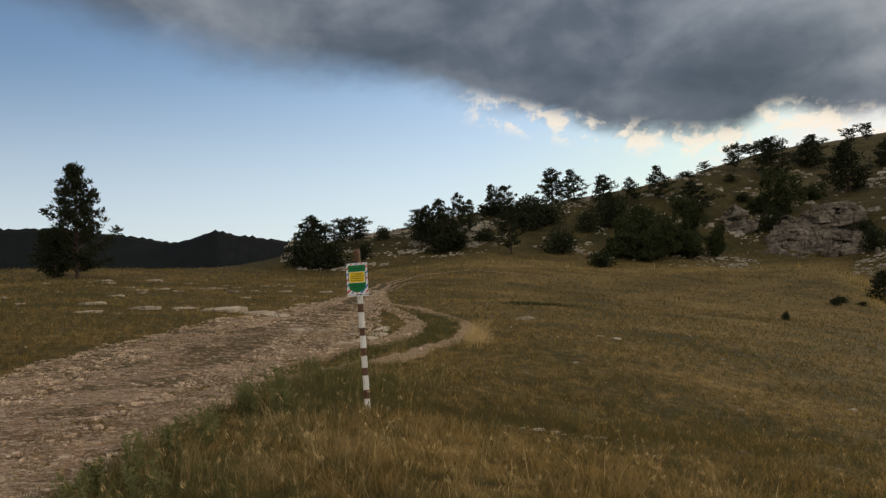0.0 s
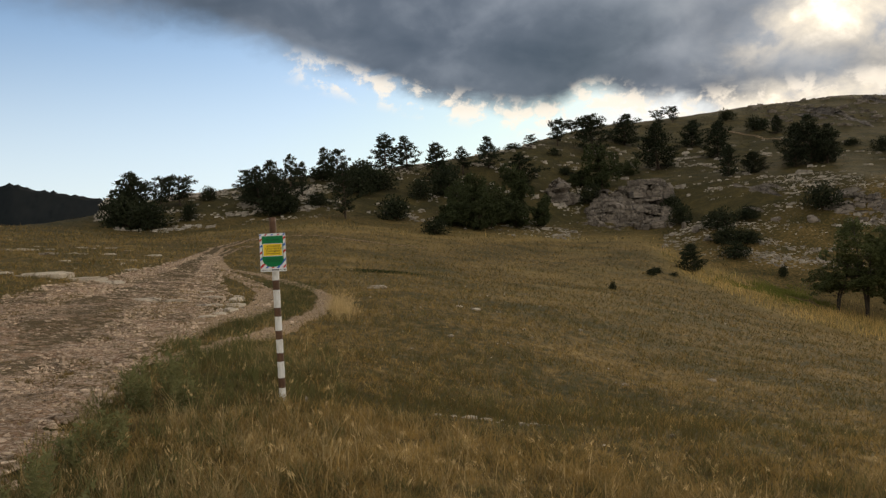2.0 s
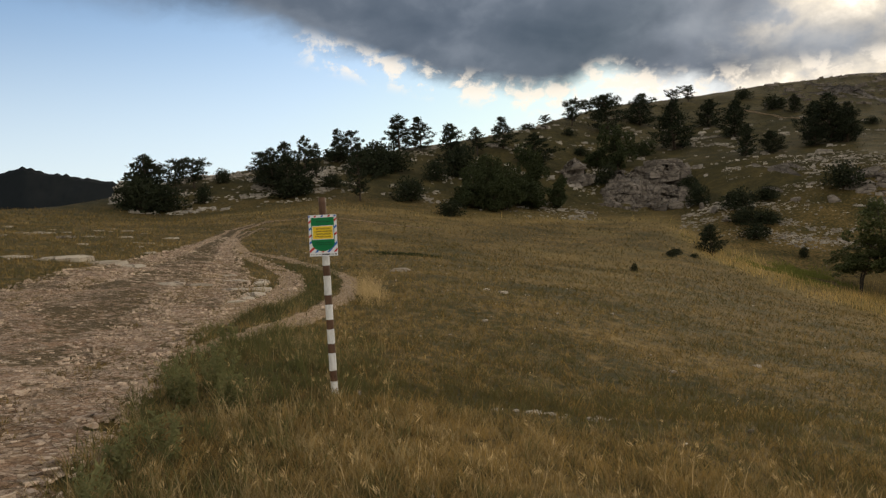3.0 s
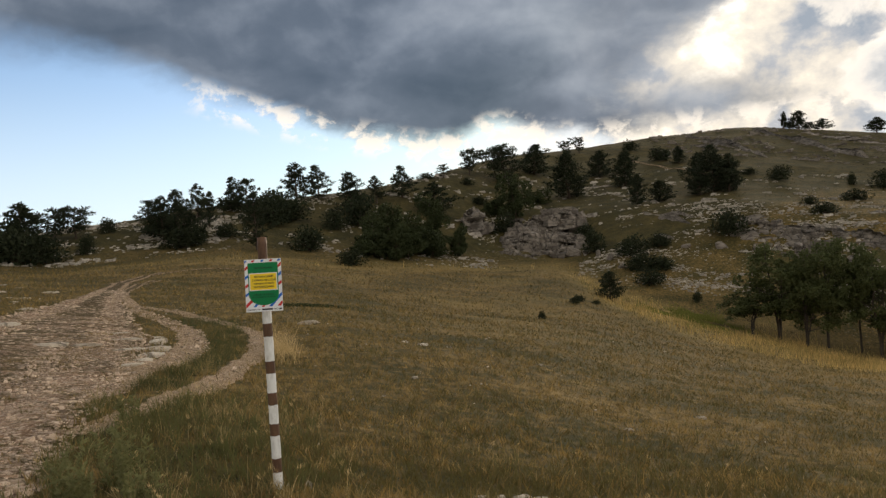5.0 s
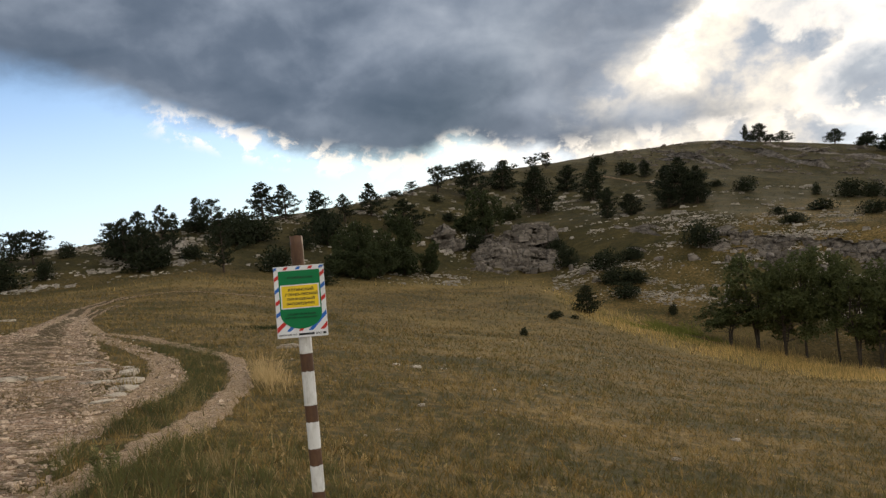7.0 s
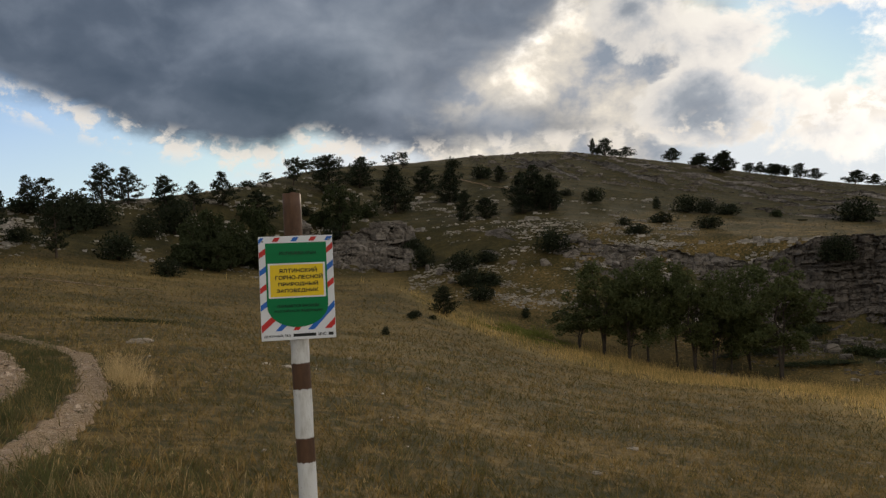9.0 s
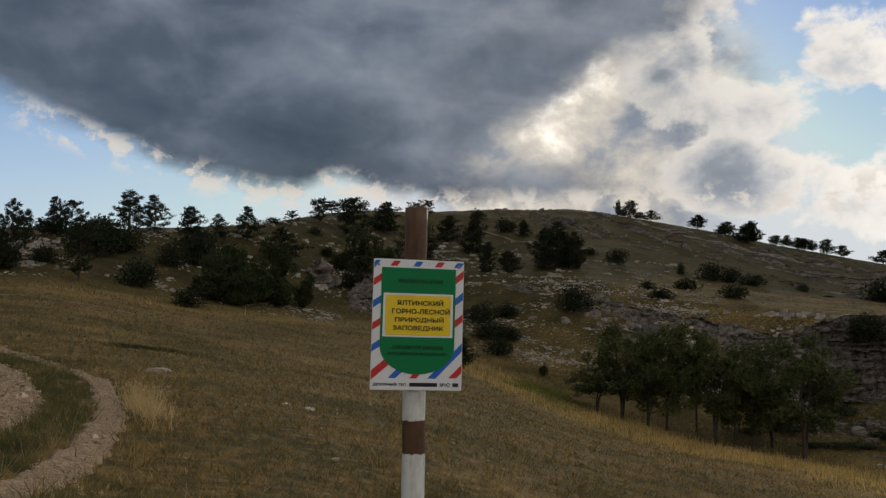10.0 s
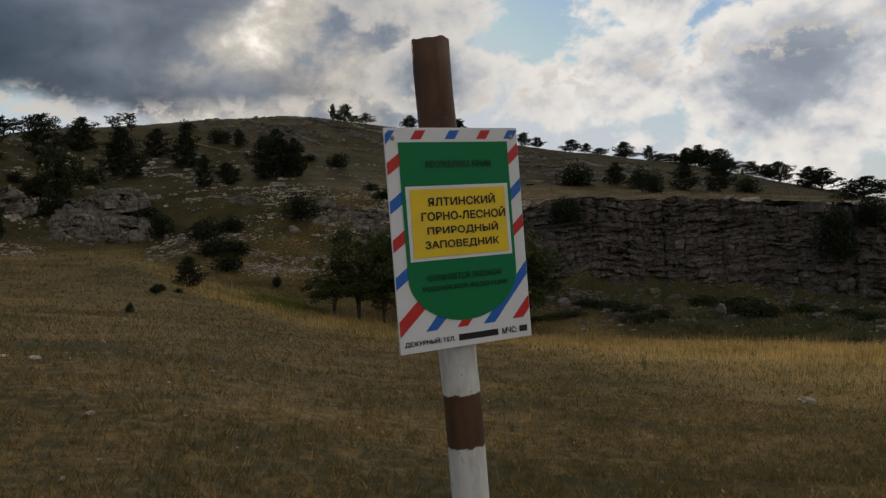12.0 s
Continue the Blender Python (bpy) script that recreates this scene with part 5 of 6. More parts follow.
def sprays(rng, centres, ways, n, length, width, loose=0.22):
    """Pointed leaves or needle tufts, n round each centre, leaning along its way."""
    c = np.repeat(centres, n, 0)
    w = np.repeat(ways, n, 0) + rng.normal(0, 0.75, (len(c), 3))
    w /= np.linalg.norm(w, axis=1, keepdims=True) + 1e-9
    s = np.cross(w, rng.normal(0, 1, (len(c), 3)))
    s /= np.linalg.norm(s, axis=1, keepdims=True) + 1e-9
    l = length * rng.uniform(0.6, 1.3, (len(c), 1))
    d = width * rng.uniform(0.6, 1.3, (len(c), 1))
    root = c + rng.normal(0, loose, c.shape) * length
    mid = root + 0.45 * l * w
    v = np.stack([root, mid + d * s, root + l * w, mid - d * s], 1).reshape(-1, 3)
    return v, np.arange(len(v)).reshape(-1, 4)


def tree_root(name, label, category, group):
    return tagged(new(name), label, category, group)


def make_pine(rng, tall=6.0, wide=3.6, limbs=34, dense=34, bare=0.08, shape="cone", lean=0.05, fine=1.0, pads=3, plump=1.0):
    """A mountain pine: boughs on a tapered, slightly bent trunk, each bough with its own flat pads of upturned needles."""
    h = np.linspace(-0.06, 1, 9)
    bend = lean * tall * np.sin(h * 2.5 + rng.uniform(0, 6)) * h
    trunk_line = np.stack([bend, lean * tall * 0.7 * np.cos(h * 2 + rng.uniform(0, 6)) * h, h * tall], 1)
    r0 = 0.018 * tall + 0.03
    wood = [tube(trunk_line, r0 * (1.02 - 0.95 * np.clip(h, 0, 1)), 7)]
    centres, ways = [], []

    def pad(at, size, out):
        m = max(5, int(dense * (size / 0.42) ** 2))
        d = rng.normal(0, 1, (m, 3))
        d /= np.linalg.norm(d, axis=1, keepdims=True)
        centres.append(at + d * rng.uniform(0.05, 1.0, (m, 1)) ** 0.45 * (size, size, 0.50 * size))
        ways.append(0.55 * d + np.array([0.5 * out[0], 0.5 * out[1], 0.9]))

    for k in range(limbs):
        u = bare + (0.97 - bare) * ((k + rng.uniform(0, 1)) / limbs)
        if shape == "cone":
            reach = (1 - u) ** 0.8 * (0.6 + 0.55 * min(1.0, u / 0.2))
        elif shape == "mound":
            reach = (1 - u**1.3) ** 0.85
        elif shape == "flat":
            reach = 0.30 + 0.80 * u if u < 0.78 else 1.1 * (1.06 - u) / 0.28
        else:
            reach = math.sin(math.pi * min(1, 0.22 + 0.76 * u)) ** 0.7
        reach *= 0.5 * wide * rng.uniform(0.45, 1.15)
        a = k * 2.39996 + rng.uniform(-0.5, 0.5)
        base = np.array([np.interp(u, h, trunk_line[:, i]) for i in range(3)])
        rise = rng.uniform(0.0, 0.45) if shape != "flat" else rng.uniform(-0.05, 0.25)
        out = np.array([math.cos(a), math.sin(a), 0.0])
        q = np.linspace(0, 1, 5)
        line = base + q[:, None] * reach * out + np.stack([0 * q, 0 * q, reach * (rise * q + 0.25 * q**2 - 0.12 * q)], 1)
        wood.append(tube(line, (0.20 * r0 + 0.012 * reach) * (1.05 - q), 4))
        for j in range(pads):
            q = 1.0 - 0.27 * j
            if j and q * reach < 0.3 * fine:
                break
            at = base + q * reach * out + np.array([0, 0, reach * (rise * q + 0.25 * q * q - 0.12 * q) + 0.08])
            at = at + np.array([-out[1], out[0], 0]) * rng.uniform(-0.3, 0.3) * reach * q
            pad(at, fine * plump * rng.uniform(0.24, 0.48) * (0.8 + 0.2 * min(1.5, reach)), out)
    for j in range(4):
        pad(trunk_line[-1] - (0, 0, 0.09 * j * tall / 4), fine * plump * (0.14 + 0.07 * j), (0, 0, 0))
    v, f = sprays(rng, np.concatenate(centres), np.concatenate(ways), 1, 0.34 * fine, 0.062 * fine, 0.15)
    return pack(wood), (v, f)


def make_bush(rng, wide=2.0, tall=1.4, leaves=1500, leaf=0.17, lobes=9):
    """A dense bush down to the ground: a low dome of overlapping lobes, with twigs that break its outline."""
    centres, ways, wood = [], [], []
    q = np.linspace(-0.1, 1, 5)
    for k in range(lobes):
        a, out = k * 2.39996 + rng.uniform(-0.5, 0.5), 0.34 * wide * math.sqrt((k + 0.2) / lobes) * rng.uniform(0.8, 1.1)
        size = 0.5 * wide * rng.uniform(0.36, 0.56)
        high = tall * rng.uniform(0.40, 0.66) * (1.05 - 0.55 * (k / lobes))
        mid = np.array([out * math.cos(a), out * math.sin(a), high])
        m = int(leaves / lobes * rng.uniform(0.8, 1.2))
        d = rng.normal(0, 1, (m, 3))
        d /= np.linalg.norm(d, axis=1, keepdims=True)
        c = mid + d * (rng.uniform(0.15, 1.0, (m, 1)) ** 0.4) * (size, size, 0.62 * tall * size / (0.5 * wide) / 0.8)
        fall = np.where(rng.uniform(0, 1, m) < 0.3, rng.uniform(0.1, 1.0, m), 1.0)
        c[:, 2] = np.maximum(c[:, 2] * fall, 0.03)
        centres.append(c)
        ways.append(0.8 * d + (0, 0, 0.5))
        wood.append(tube(q[:, None] * mid + np.stack([0.03 * wide * np.sin(5 * q + k), 0.03 * wide * np.sin(4 * q), 0 * q], 1), 0.018 * tall * (1.15 - q), 5))
    return pack(wood), sprays(rng, np.concatenate(centres), np.concatenate(ways), 1, leaf, leaf * 0.34)


def make_broadleaf(rng, tall=10.0, wide=5.0, blobs=16, leaves=3600, leaf=0.26, fork=0.30, stems=2):
    """A light-crowned tree: crooked stems that fork into limbs, each limb with its own ragged cloud of leaves."""
    h = np.linspace(-0.05, 1, 12)
    wood, lines = [], []
    r0 = 0.010 * tall + 0.02
    for k in range(stems):
        a = rng.uniform(0, 6.3)
        lean = rng.uniform(0.04, 0.13) * tall * (1 if stems > 1 else 0.5)
        kink = np.cumsum(rng.normal(0, 0.011 * tall, (12, 2)), 0) * np.clip(h, 0, 1)[:, None]
        top = (0.9 - 0.16 * k) * tall
        line = np.stack([math.cos(a) * (0.02 * k + lean * np.abs(h) ** 1.3) + kink[:, 0], math.sin(a) * (0.02 * k + lean * np.abs(h) ** 1.3) + kink[:, 1], h * top], 1)
        lines.append(line)
        wood.append(tube(line, r0 * (1 - 0.22 * k) * (1.1 - 0.98 * np.clip(h, 0, 1)), 7))
    centres, ways = [], []
    for k in range(blobs):
        line = lines[k % stems]
        a = k * 2.39996 + rng.uniform(-0.8, 0.8)
        u = (k + rng.uniform(0, 1)) / blobs
        level = fork + (0.97 - fork) * u + rng.uniform(-0.08, 0.03)
        spread = 0.5 * wide * math.sin(math.pi * (0.26 + 0.68 * u)) ** 0.8 * rng.uniform(0.2, 1.1)
        root = np.array([np.interp(level, h, line[:, i]) for i in range(3)])
        goal = root + np.array([np.cos(a) * spread, np.sin(a) * spread, (0.02 + 0.10 * u) * tall * rng.uniform(-0.3, 1.2)])
        start = np.array([np.interp(max(0.15, level - 0.12), h, line[:, i]) for i in range(3)])
        q = np.linspace(0, 1, 6)[:, None]
        limb = start + (goal - start) * q + rng.normal(0, 0.012 * tall, (6, 3)) * q * (1 - q) * 4
        wood.append(tube(limb, 0.34 * r0 * (1.03 - q[:, 0]) * (1.1 - 0.6 * u) + 0.005, 5))
        size = wide * rng.uniform(0.07, 0.20)
        m = int(leaves / 6 / blobs * (size / (0.135 * wide)) ** 1.6)
        c = rng.normal(0, 1, (m, 3))
        c *= (rng.uniform(0.1, 1, (m, 1)) ** 0.5) / np.linalg.norm(c, axis=1, keepdims=True)
        centres.append(goal + c * size * (1.0, 1.0, 0.8))
        ways.append(c + (0, 0, -0.1))
    centres, ways = np.concatenate(centres), np.concatenate(ways)
    return pack(wood), sprays(rng, centres, ways, 6, leaf, 0.36 * leaf)


def plant(name, label, category, group, wood, leaves, bark, leaf, crown="crown"):
    root = tree_root(name, label, category, group)
    mesh_part("trunk" if crown == "crown" else "stem", *wood, bark, root, smooth=True)
    mesh_part(crown, *leaves, leaf, root)
    lo, hi = np.percentile(leaves[0], 0.4, axis=0), np.percentile(leaves[0], 99.6, axis=0)
    return root, (float(hi[2]), float(0.5 * (hi[0] - lo[0] + hi[1] - lo[1])))


def spread(models, places, sink=0.05):
    """Copies each model to its places, and sets the model itself at the first of them. Places: x, y, height, width and, where it grows on a rock face, the height of its foot."""
    own = {}
    for k, (x, y, tall, wide, *height) in enumerate(places):
        root, (h, w) = models[(k * 7 + int(abs(x) * 3)) % len(models)]
        grow = Matrix.Diagonal((wide / w, wide / w, tall / h, 1))
        m = Matrix.Translation((x, y, height[0] if height else float(ground_z(x, y)) - sink)) @ pose(0, 0, 0, 0, 0, (k * 77 + x * 13) % 360) @ grow
        if root.name in own:
            copy_thing(root, m)
        own.setdefault(root.name, m)
    for root, _ in models:
        if root.name in own:
            root.matrix_basis = own[root.name]
        else:
            for ob in (*root.children, root):
                bpy.data.objects.remove(ob)


rng = np.random.default_rng(21)
# places: x, y, height, width in metres
RIDGE_PINES = [(-21.4, 88.3, 5.6, 5.1), (3, 87.3, 6, 3.5), (-5.6, 91.5, 5.9, 4.1), (-3.6, 94.4, 6, 3.3), (-2.2, 99.6, 4.2, 2.5), (-9.2, 99.1, 3.6, 3.2), (1.1, 112.8, 4.3, 3.1), (2.8, 109.6, 4.5, 2.9), (10.8, 120.8, 5.1, 4.1), (14, 118.9, 4.9, 3.8), (17.8, 110.4, 5.6, 3.8), (22.6, 115.7, 3.9, 3.1), (27.2, 117.7, 4.6, 3.7), (38.9, 134.5, 2.3, 2.3), (31.2, 111.9, 4.8, 5.8), (-21.5, 89.6, 5.2, 4.2), (-7.4, 93.5, 5.0, 4.2)]
SLOPE_PINES = [(51.5, 136.6, 7.1, 6.4), (62.8, 149.4, 5.9, 6.3), (59.6, 125.9, 7.6, 6.7), (75.4, 144.9, 5.1, 5.1), (73, 129.9, 6.3, 5.1), (62.8, 107.1, 4.6, 2.8), (67.3, 107.7, 3.2, 3.8), (94.5, 145.5, 3.5, 2.8), (77, 112.1, 5.8, 4.1), (76.8, 107.3, 7.1, 4.9), (78.4, 105.5, 5.7, 3.9), (37.3, 68.2, 2.7, 2.6), (133.6, 79, 4.1, 4), (135.3, 65.9, 4.4, 4.7), (136.9, 60.3, 5.6, 4.7), (79.3, 107.6, 4.0, 4.4), (74.0, 107.0, 2.8, 3.4)]
WIND_PINES = [(-19.8, 96.1, 3.9, 3.2), (-17.7, 97.7, 3.6, 3.7), (45.4, 139.4, 4.6, 3.3), (55, 159.8, 2.4, 4.6), (55.4, 151.2, 3.2, 3.1), (85.8, 175.8, 3.7, 3.2), (80.6, 172.2, 3.4, 3)]
CREST_PINES = [(158.2, 188.4, 2.0, 2.6), (163.0, 186.0, 2.2, 3.4), (183.6, 172.6, 2.6, 3.6), (199.6, 163.2, 2.8, 4.2), (203.0, 159.6, 3.0, 4.6), (156.9, 189, 3.6, 2.5), (160.3, 187.3, 4.4, 3.6), (165.8, 184.4, 3.9, 4.5), (177.9, 177.4, 3.4, 7.3), (180.1, 168.6, 3.5, 4.3), (186.5, 174.3, 4, 5.1), (174.7, 156, 4.2, 6.4), (174.9, 155.4, 5.3, 5), (197.2, 165, 3.6, 6.3), (201.6, 160.8, 4.3, 5.5), (204.4, 157.9, 3.8, 3.3), (206.7, 154.9, 4.1, 5.2), (209.2, 151.4, 3.4, 4.1), (215, 143.1, 4.6, 7), (218.5, 139.9, 4.1, 3)]
FAR_CREST_PINES = [(221.0, 127.0, 2.6, 5.2), (229.8, 112.6, 2.8, 6.0), (231.0, 104.6, 3.2, 6.0), (236.2, 90.2, 3.4, 6.4), (226.0, 118.6, 2.4, 5.0), (215.3, 132.3, 2.4, 5.4), (223.6, 129.4, 3.9, 5.2), (227.5, 122.4, 3.3, 3.7), (227.4, 115.4, 2, 5.5), (227, 109.5, 3.6, 4.7), (232.6, 108.6, 4.9, 4.8), (232.8, 108.2, 4.8, 6.6), (209.6, 91.7, 4.7, 5.2), (234.6, 100.2, 3.5, 5.4), (235.8, 93.9, 4.9, 5.4), (237, 86.3, 4.8, 5.4), (212.7, 70.5, 4.6, 5.4), (214.9, 67.8, 4.9, 5.5), (121.9, 32.6, 4.1, 5.4)]
RIDGE_BUSHES = [(-15.6, 91, 2.2, 1.7), (-14.4, 100.2, 1.8, 1.9), (-8, 96.6, 2.5, 4.4), (-0.3, 94.8, 1.6, 2.8), (5.8, 103.1, 4, 4.9), (8.6, 106, 3.2, 4.3), (9.4, 91.7, 2.9, 3.7), (14, 102.3, 2.7, 3), (18.1, 105.2, 4.3, 4.4), (35.4, 134, 1.1, 2.9), (13.2, 83.8, 1.7, 2.9), (42.1, 131, 1.3, 2.1), (40.8, 120.6, 1.4, 2.3), (-4.3, 92.1, 2.3, 3.6), (-21.6, 85.6, 3.4, 4.0), (-19.4, 87.6, 3.0, 4.2), (-22.6, 87.0, 4.0, 4.0), (-5.0, 90.4, 2.6, 4.2), (3.9, 104.5, 3.0, 3.6), (0.6, 112.0, 2.0, 4.4), (6.6, 113.6, 2.6, 4.6)]
FOOT_BUSHES = [(40.9, 108.8, 2.9, 3.5), (50.2, 112.4, 1.4, 2), (97.4, 171.6, 2.7, 3.5), (94.1, 152.4, 3.1, 4.5), (50.5, 101.1, 2, 2.4), (48.4, 94.1, 2.8, 2.6), (45.5, 110.1, 0.9, 2.2), (50.7, 87.4, 2.5, 3.7), (55.2, 88.5, 1.7, 2.7), (49, 82.6, 2.1, 3.4), (51.1, 81.8, 1.8, 3.1), (47.3, 77.9, 1.8, 3.1), (29.1, 58.8, 0.675, 0.84), (49.5, 71.7, 1.2, 0.9), (20.2, 44.6, 0.62, 0.5), (30.2, 60.4, 0.6, 0.98), (32, 60.7, 0.375, 0.7)]
BENCH_BUSHES = [(63.7, 85.2, 3.1, 4.3), (93.7, 120.8, 1.3, 2.5), (126.9, 83.8, 3.9, 6.3), (130.8, 72.5, 3.4, 3.9), (115.6, 61.7, 3.3, 3.2), (140.1, 56.6, 2.7, 4.1), (95.1, 114.6, 2.5, 3.9), (78, 87, 1.2, 2.1), (76.3, 82.2, 1.4, 3.1), (89.8, 91.6, 1.6, 3.9), (88.1, 80.4, 1.8, 3.7), (108.2, 104.1, 3.1, 4.1), (111.9, 103.1, 2.5, 3.3), (114.1, 100, 2, 4.2), (104.9, 108.4, 2.1, 1.5)]
HANGING_BUSHES = [(91.2, 27.3, 5.6, 3.9, -5.6), (94.2, 24.6, 2.9, 3.4, -2.2), (82.6, 56.3, 2.9, 3.9, 0.7)]
CLIFF_BUSHES = [(120.6, 96.5, 1.7, 1.6), (117.3, 88.8, 1, 1.5), (77.1, 43.9, 2.2, 3.5), (78.1, 55.6, 2.1, 2.8), (78.3, 32.4, 1.7, 3.7), (70.6, 20.2, 1, 2.1), (63.6, 56.2, 1.1, 2.2), (67.2, 55.9, 1.7, 3.7), (68.8, 51.4, 1.3, 2.5), (68.8, 49.7, 0.9, 4), (76.3, 49.3, 1.6, 2.3), (75.9, 47.1, 1.5, 3.9), (74.1, 41.1, 1.4, 3.4), (75.7, 39.7, 1.2, 2), (82.7, 38.8, 1.3, 2.5), (81.7, 35.1, 1.7, 3.8), (81.2, 32.8, 1.4, 2.8), (81, 30.5, 1.6, 1.9), (84.5, 29, 1, 3.1), (83.4, 24.5, 1.8, 2.3), (83, 21.5, 1.4, 2.5), (88.1, 19.9, 1.1, 3.1), (83.6, 14.7, 0.8, 2.3), (88.3, 12.8, 1, 2.6), (87.2, 11.2, 0.7, 3.5), (91.9, 6.9, 1.5, 4.1)]
GREEN_BUSHES = [(19.7, 89.5, 5.2, 4), (23.7, 95.9, 4.3, 4.4), (18.3, 95.5, 3.8, 3.4), (29.8, 96.9, 3.9, 3.1), (44.6, 113.7, 5.7, 6.1), (52.1, 121.3, 2.9, 4.2), (41.9, 115.5, 2.7, 3.7), (17.2, 91, 3.8, 3.4), (21.6, 91.5, 4.4, 3.6), (20.6, 97.4, 4.2, 4.6), (25.6, 94.6, 3.8, 3.8), (28.2, 103.4, 4.8, 4.0)]
COPSE = [(48.5, 61.1, 5.6, 4.6), (50.5, 59.7, 10.6, 4.1), (51.9, 57.7, 10.6, 4), (53.8, 57.2, 10.3, 3.9), (56, 55.5, 10.3, 3.8), (56.2, 53.4, 9.9, 3.5), (57.5, 52.3, 10.7, 3.8), (59.2, 51.7, 10.2, 3.3), (62.9, 52.7, 10.5, 3.7), (61.8, 48.2, 11.4, 4.9)]


def model(kind, name, label, category, group, mats, crown="crown", count=3, **how):
    made = []
    for _ in range(count):
        wood, leaves = kind(rng, **how)
        made.append(plant(name, label, category, group, wood, leaves, *mats, crown))
    return made


def pines(label, group, *shapes):
    made = []
    for shape, limbs, bare, wide, dense in shapes:
        made += model(make_pine, "pine_tree", label, "tree", group, (BARK, NEEDLES), count=1, tall=6.0, wide=wide, shape=shape, limbs=limbs, bare=bare, dense=dense, plump=0.75 if dense > 50 else 1.0)
    return made


def uneven(places, seed):
    """The same places with heights and widths that vary by chance, as on a windy crest."""
    return [(x, y, h * (0.7 + 0.6 * float(chance(k, seed))), w * (0.75 + 0.75 * float(chance(k, seed + 1)))) for k, (x, y, h, w) in enumerate(places)]


def grown(places, tall, wide):
    return [(x, y, tall * h, wide * w, *rest) for x, y, h, w, *rest in places]


spread(pines("dark mountain pine with spreading boughs on the stony ridge", "pines on the ridge", ("cone", 40, 0.05, 4.6, 60), ("cone", 34, 0.10, 5.2, 60), ("round", 32, 0.12, 4.8, 60), ("cone", 44, 0.03, 5.0, 60), ("cone", 30, 0.14, 4.4, 64)), grown(RIDGE_PINES, 1.12, 1.30))
spread(pines("broad dark mountain pine on the open grass slope", "pines on the slope", ("mound", 60, 0.0, 5.0, 30), ("mound", 64, 0.02, 5.2, 30), ("round", 60, 0.0, 5.2, 30), ("cone", 60, 0.0, 5.6, 32)), grown(SLOPE_PINES, 1.08, 1.22))
spread(model(make_pine, "wind_bent_pine", "flat-topped wind-bent pine on the ridge line", "tree", "pines on the ridge", (BARK, NEEDLES), count=3, tall=4.0, wide=4.4, shape="flat", limbs=24, dense=46, bare=0.18, lean=0.09, plump=0.8), grown(WIND_PINES, 1.1, 1.3))
spread(model(make_pine, "pine_tree", "small dark pine standing on the skyline of the hill", "tree", "pines along the crest", (BARK, NEEDLES), count=5, tall=4.6, wide=5.0, shape="mound", limbs=36, dense=26, bare=0.06, lean=0.10, fine=1.15, pads=3), uneven(grown(CREST_PINES, 1.1, 1.15), 3))
spread(model(make_pine, "pine_tree", "small dark pine standing on the skyline of the hill", "tree", "pines along the crest", (BARK, NEEDLES), count=4, tall=4.6, wide=5.4, shape="mound", limbs=40, dense=24, bare=0.04, lean=0.08, fine=1.15, pads=3), uneven(grown(FAR_CREST_PINES, 1.15, 1.4), 5))
for group, places in (("bushes on the ridge", RIDGE_BUSHES), ("bushes at the hill's foot", FOOT_BUSHES), ("bushes on the bench", BENCH_BUSHES)):
    spread(model(make_bush, "juniper_bush", "dense dark juniper bush among pale stones", "bush", group, (BARK, SCRUB), "foliage", 4, wide=2.4, tall=1.9, leaves=1500, leaf=0.17, lobes=9), grown(places, 1.08, 1.18))
spread(model(make_bush, "cliff_bush", "dark bush growing out of the cliff face", "bush", "bushes on the cliff", (BARK, SCRUB), "foliage", 3, wide=2.4, tall=2.1, leaves=2600, leaf=0.15, lobes=10), HANGING_BUSHES)
spread(model(make_bush, "scrub_bush", "low spreading scrub on the scree below the cliff", "bush", "bushes by the cliff", (BARK, BUSHLEAF), "foliage", 5, wide=2.8, tall=1.3, leaves=1300, leaf=0.19, lobes=7), [(x + 2.0 * math.sin(9 * y), y, tall * (0.55 + 0.3 * math.sin(7 * x)), 1.3 * wide) for x, y, tall, wide in CLIFF_BUSHES])
spread(model(make_broadleaf, "leafy_bush", "tall dark green leafy bush at the foot of the hill", "bush", "leafy bushes", (BARK, BUSHLEAF), "foliage", 3, tall=5.0, wide=5.0, blobs=30, leaves=6500, leaf=0.25, fork=0.16, stems=3), uneven(grown(GREEN_BUSHES, 1.08, 1.08), 7))
spread(model(make_broadleaf, "pear_tree", "slender grey-green broadleaf tree in a small copse", "tree", "copse in the hollow", (PALE_BARK, COPSE_LEAF), count=1, tall=10.0, wide=6.0, blobs=34, leaves=10500, leaf=0.22, fork=0.42, stems=2)
       + model(make_broadleaf, "pear_tree", "slender grey-green broadleaf tree in a small copse", "tree", "copse in the hollow", (PALE_BARK, COPSE_LEAF), count=2, tall=10.0, wide=6.0, blobs=30, leaves=10000, leaf=0.22, fork=0.46, stems=1)
       + model(make_broadleaf, "pear_tree", "slender grey-green broadleaf tree in a small copse", "tree", "copse in the hollow", (PALE_BARK, COPSE_LEAF), count=2, tall=10.0, wide=6.0, blobs=32, leaves=10500, leaf=0.22, fork=0.40, stems=3), [(x, y, tall * (0.92 + 0.1 * math.sin(5.3 * x)), 1.5 * wide) for x, y, tall, wide in COPSE])
lone = model(make_pine, "lone_pine", "tall single pine standing at the edge of the meadow", "tree", "", (BARK, NEEDLES), count=1, tall=9.0, wide=6.4, limbs=84, dense=60, bare=0.05, lean=0.03, fine=0.9, plump=1.1)
spread(lone, [(-29.25, 46.4, 8.5, 4.8)])
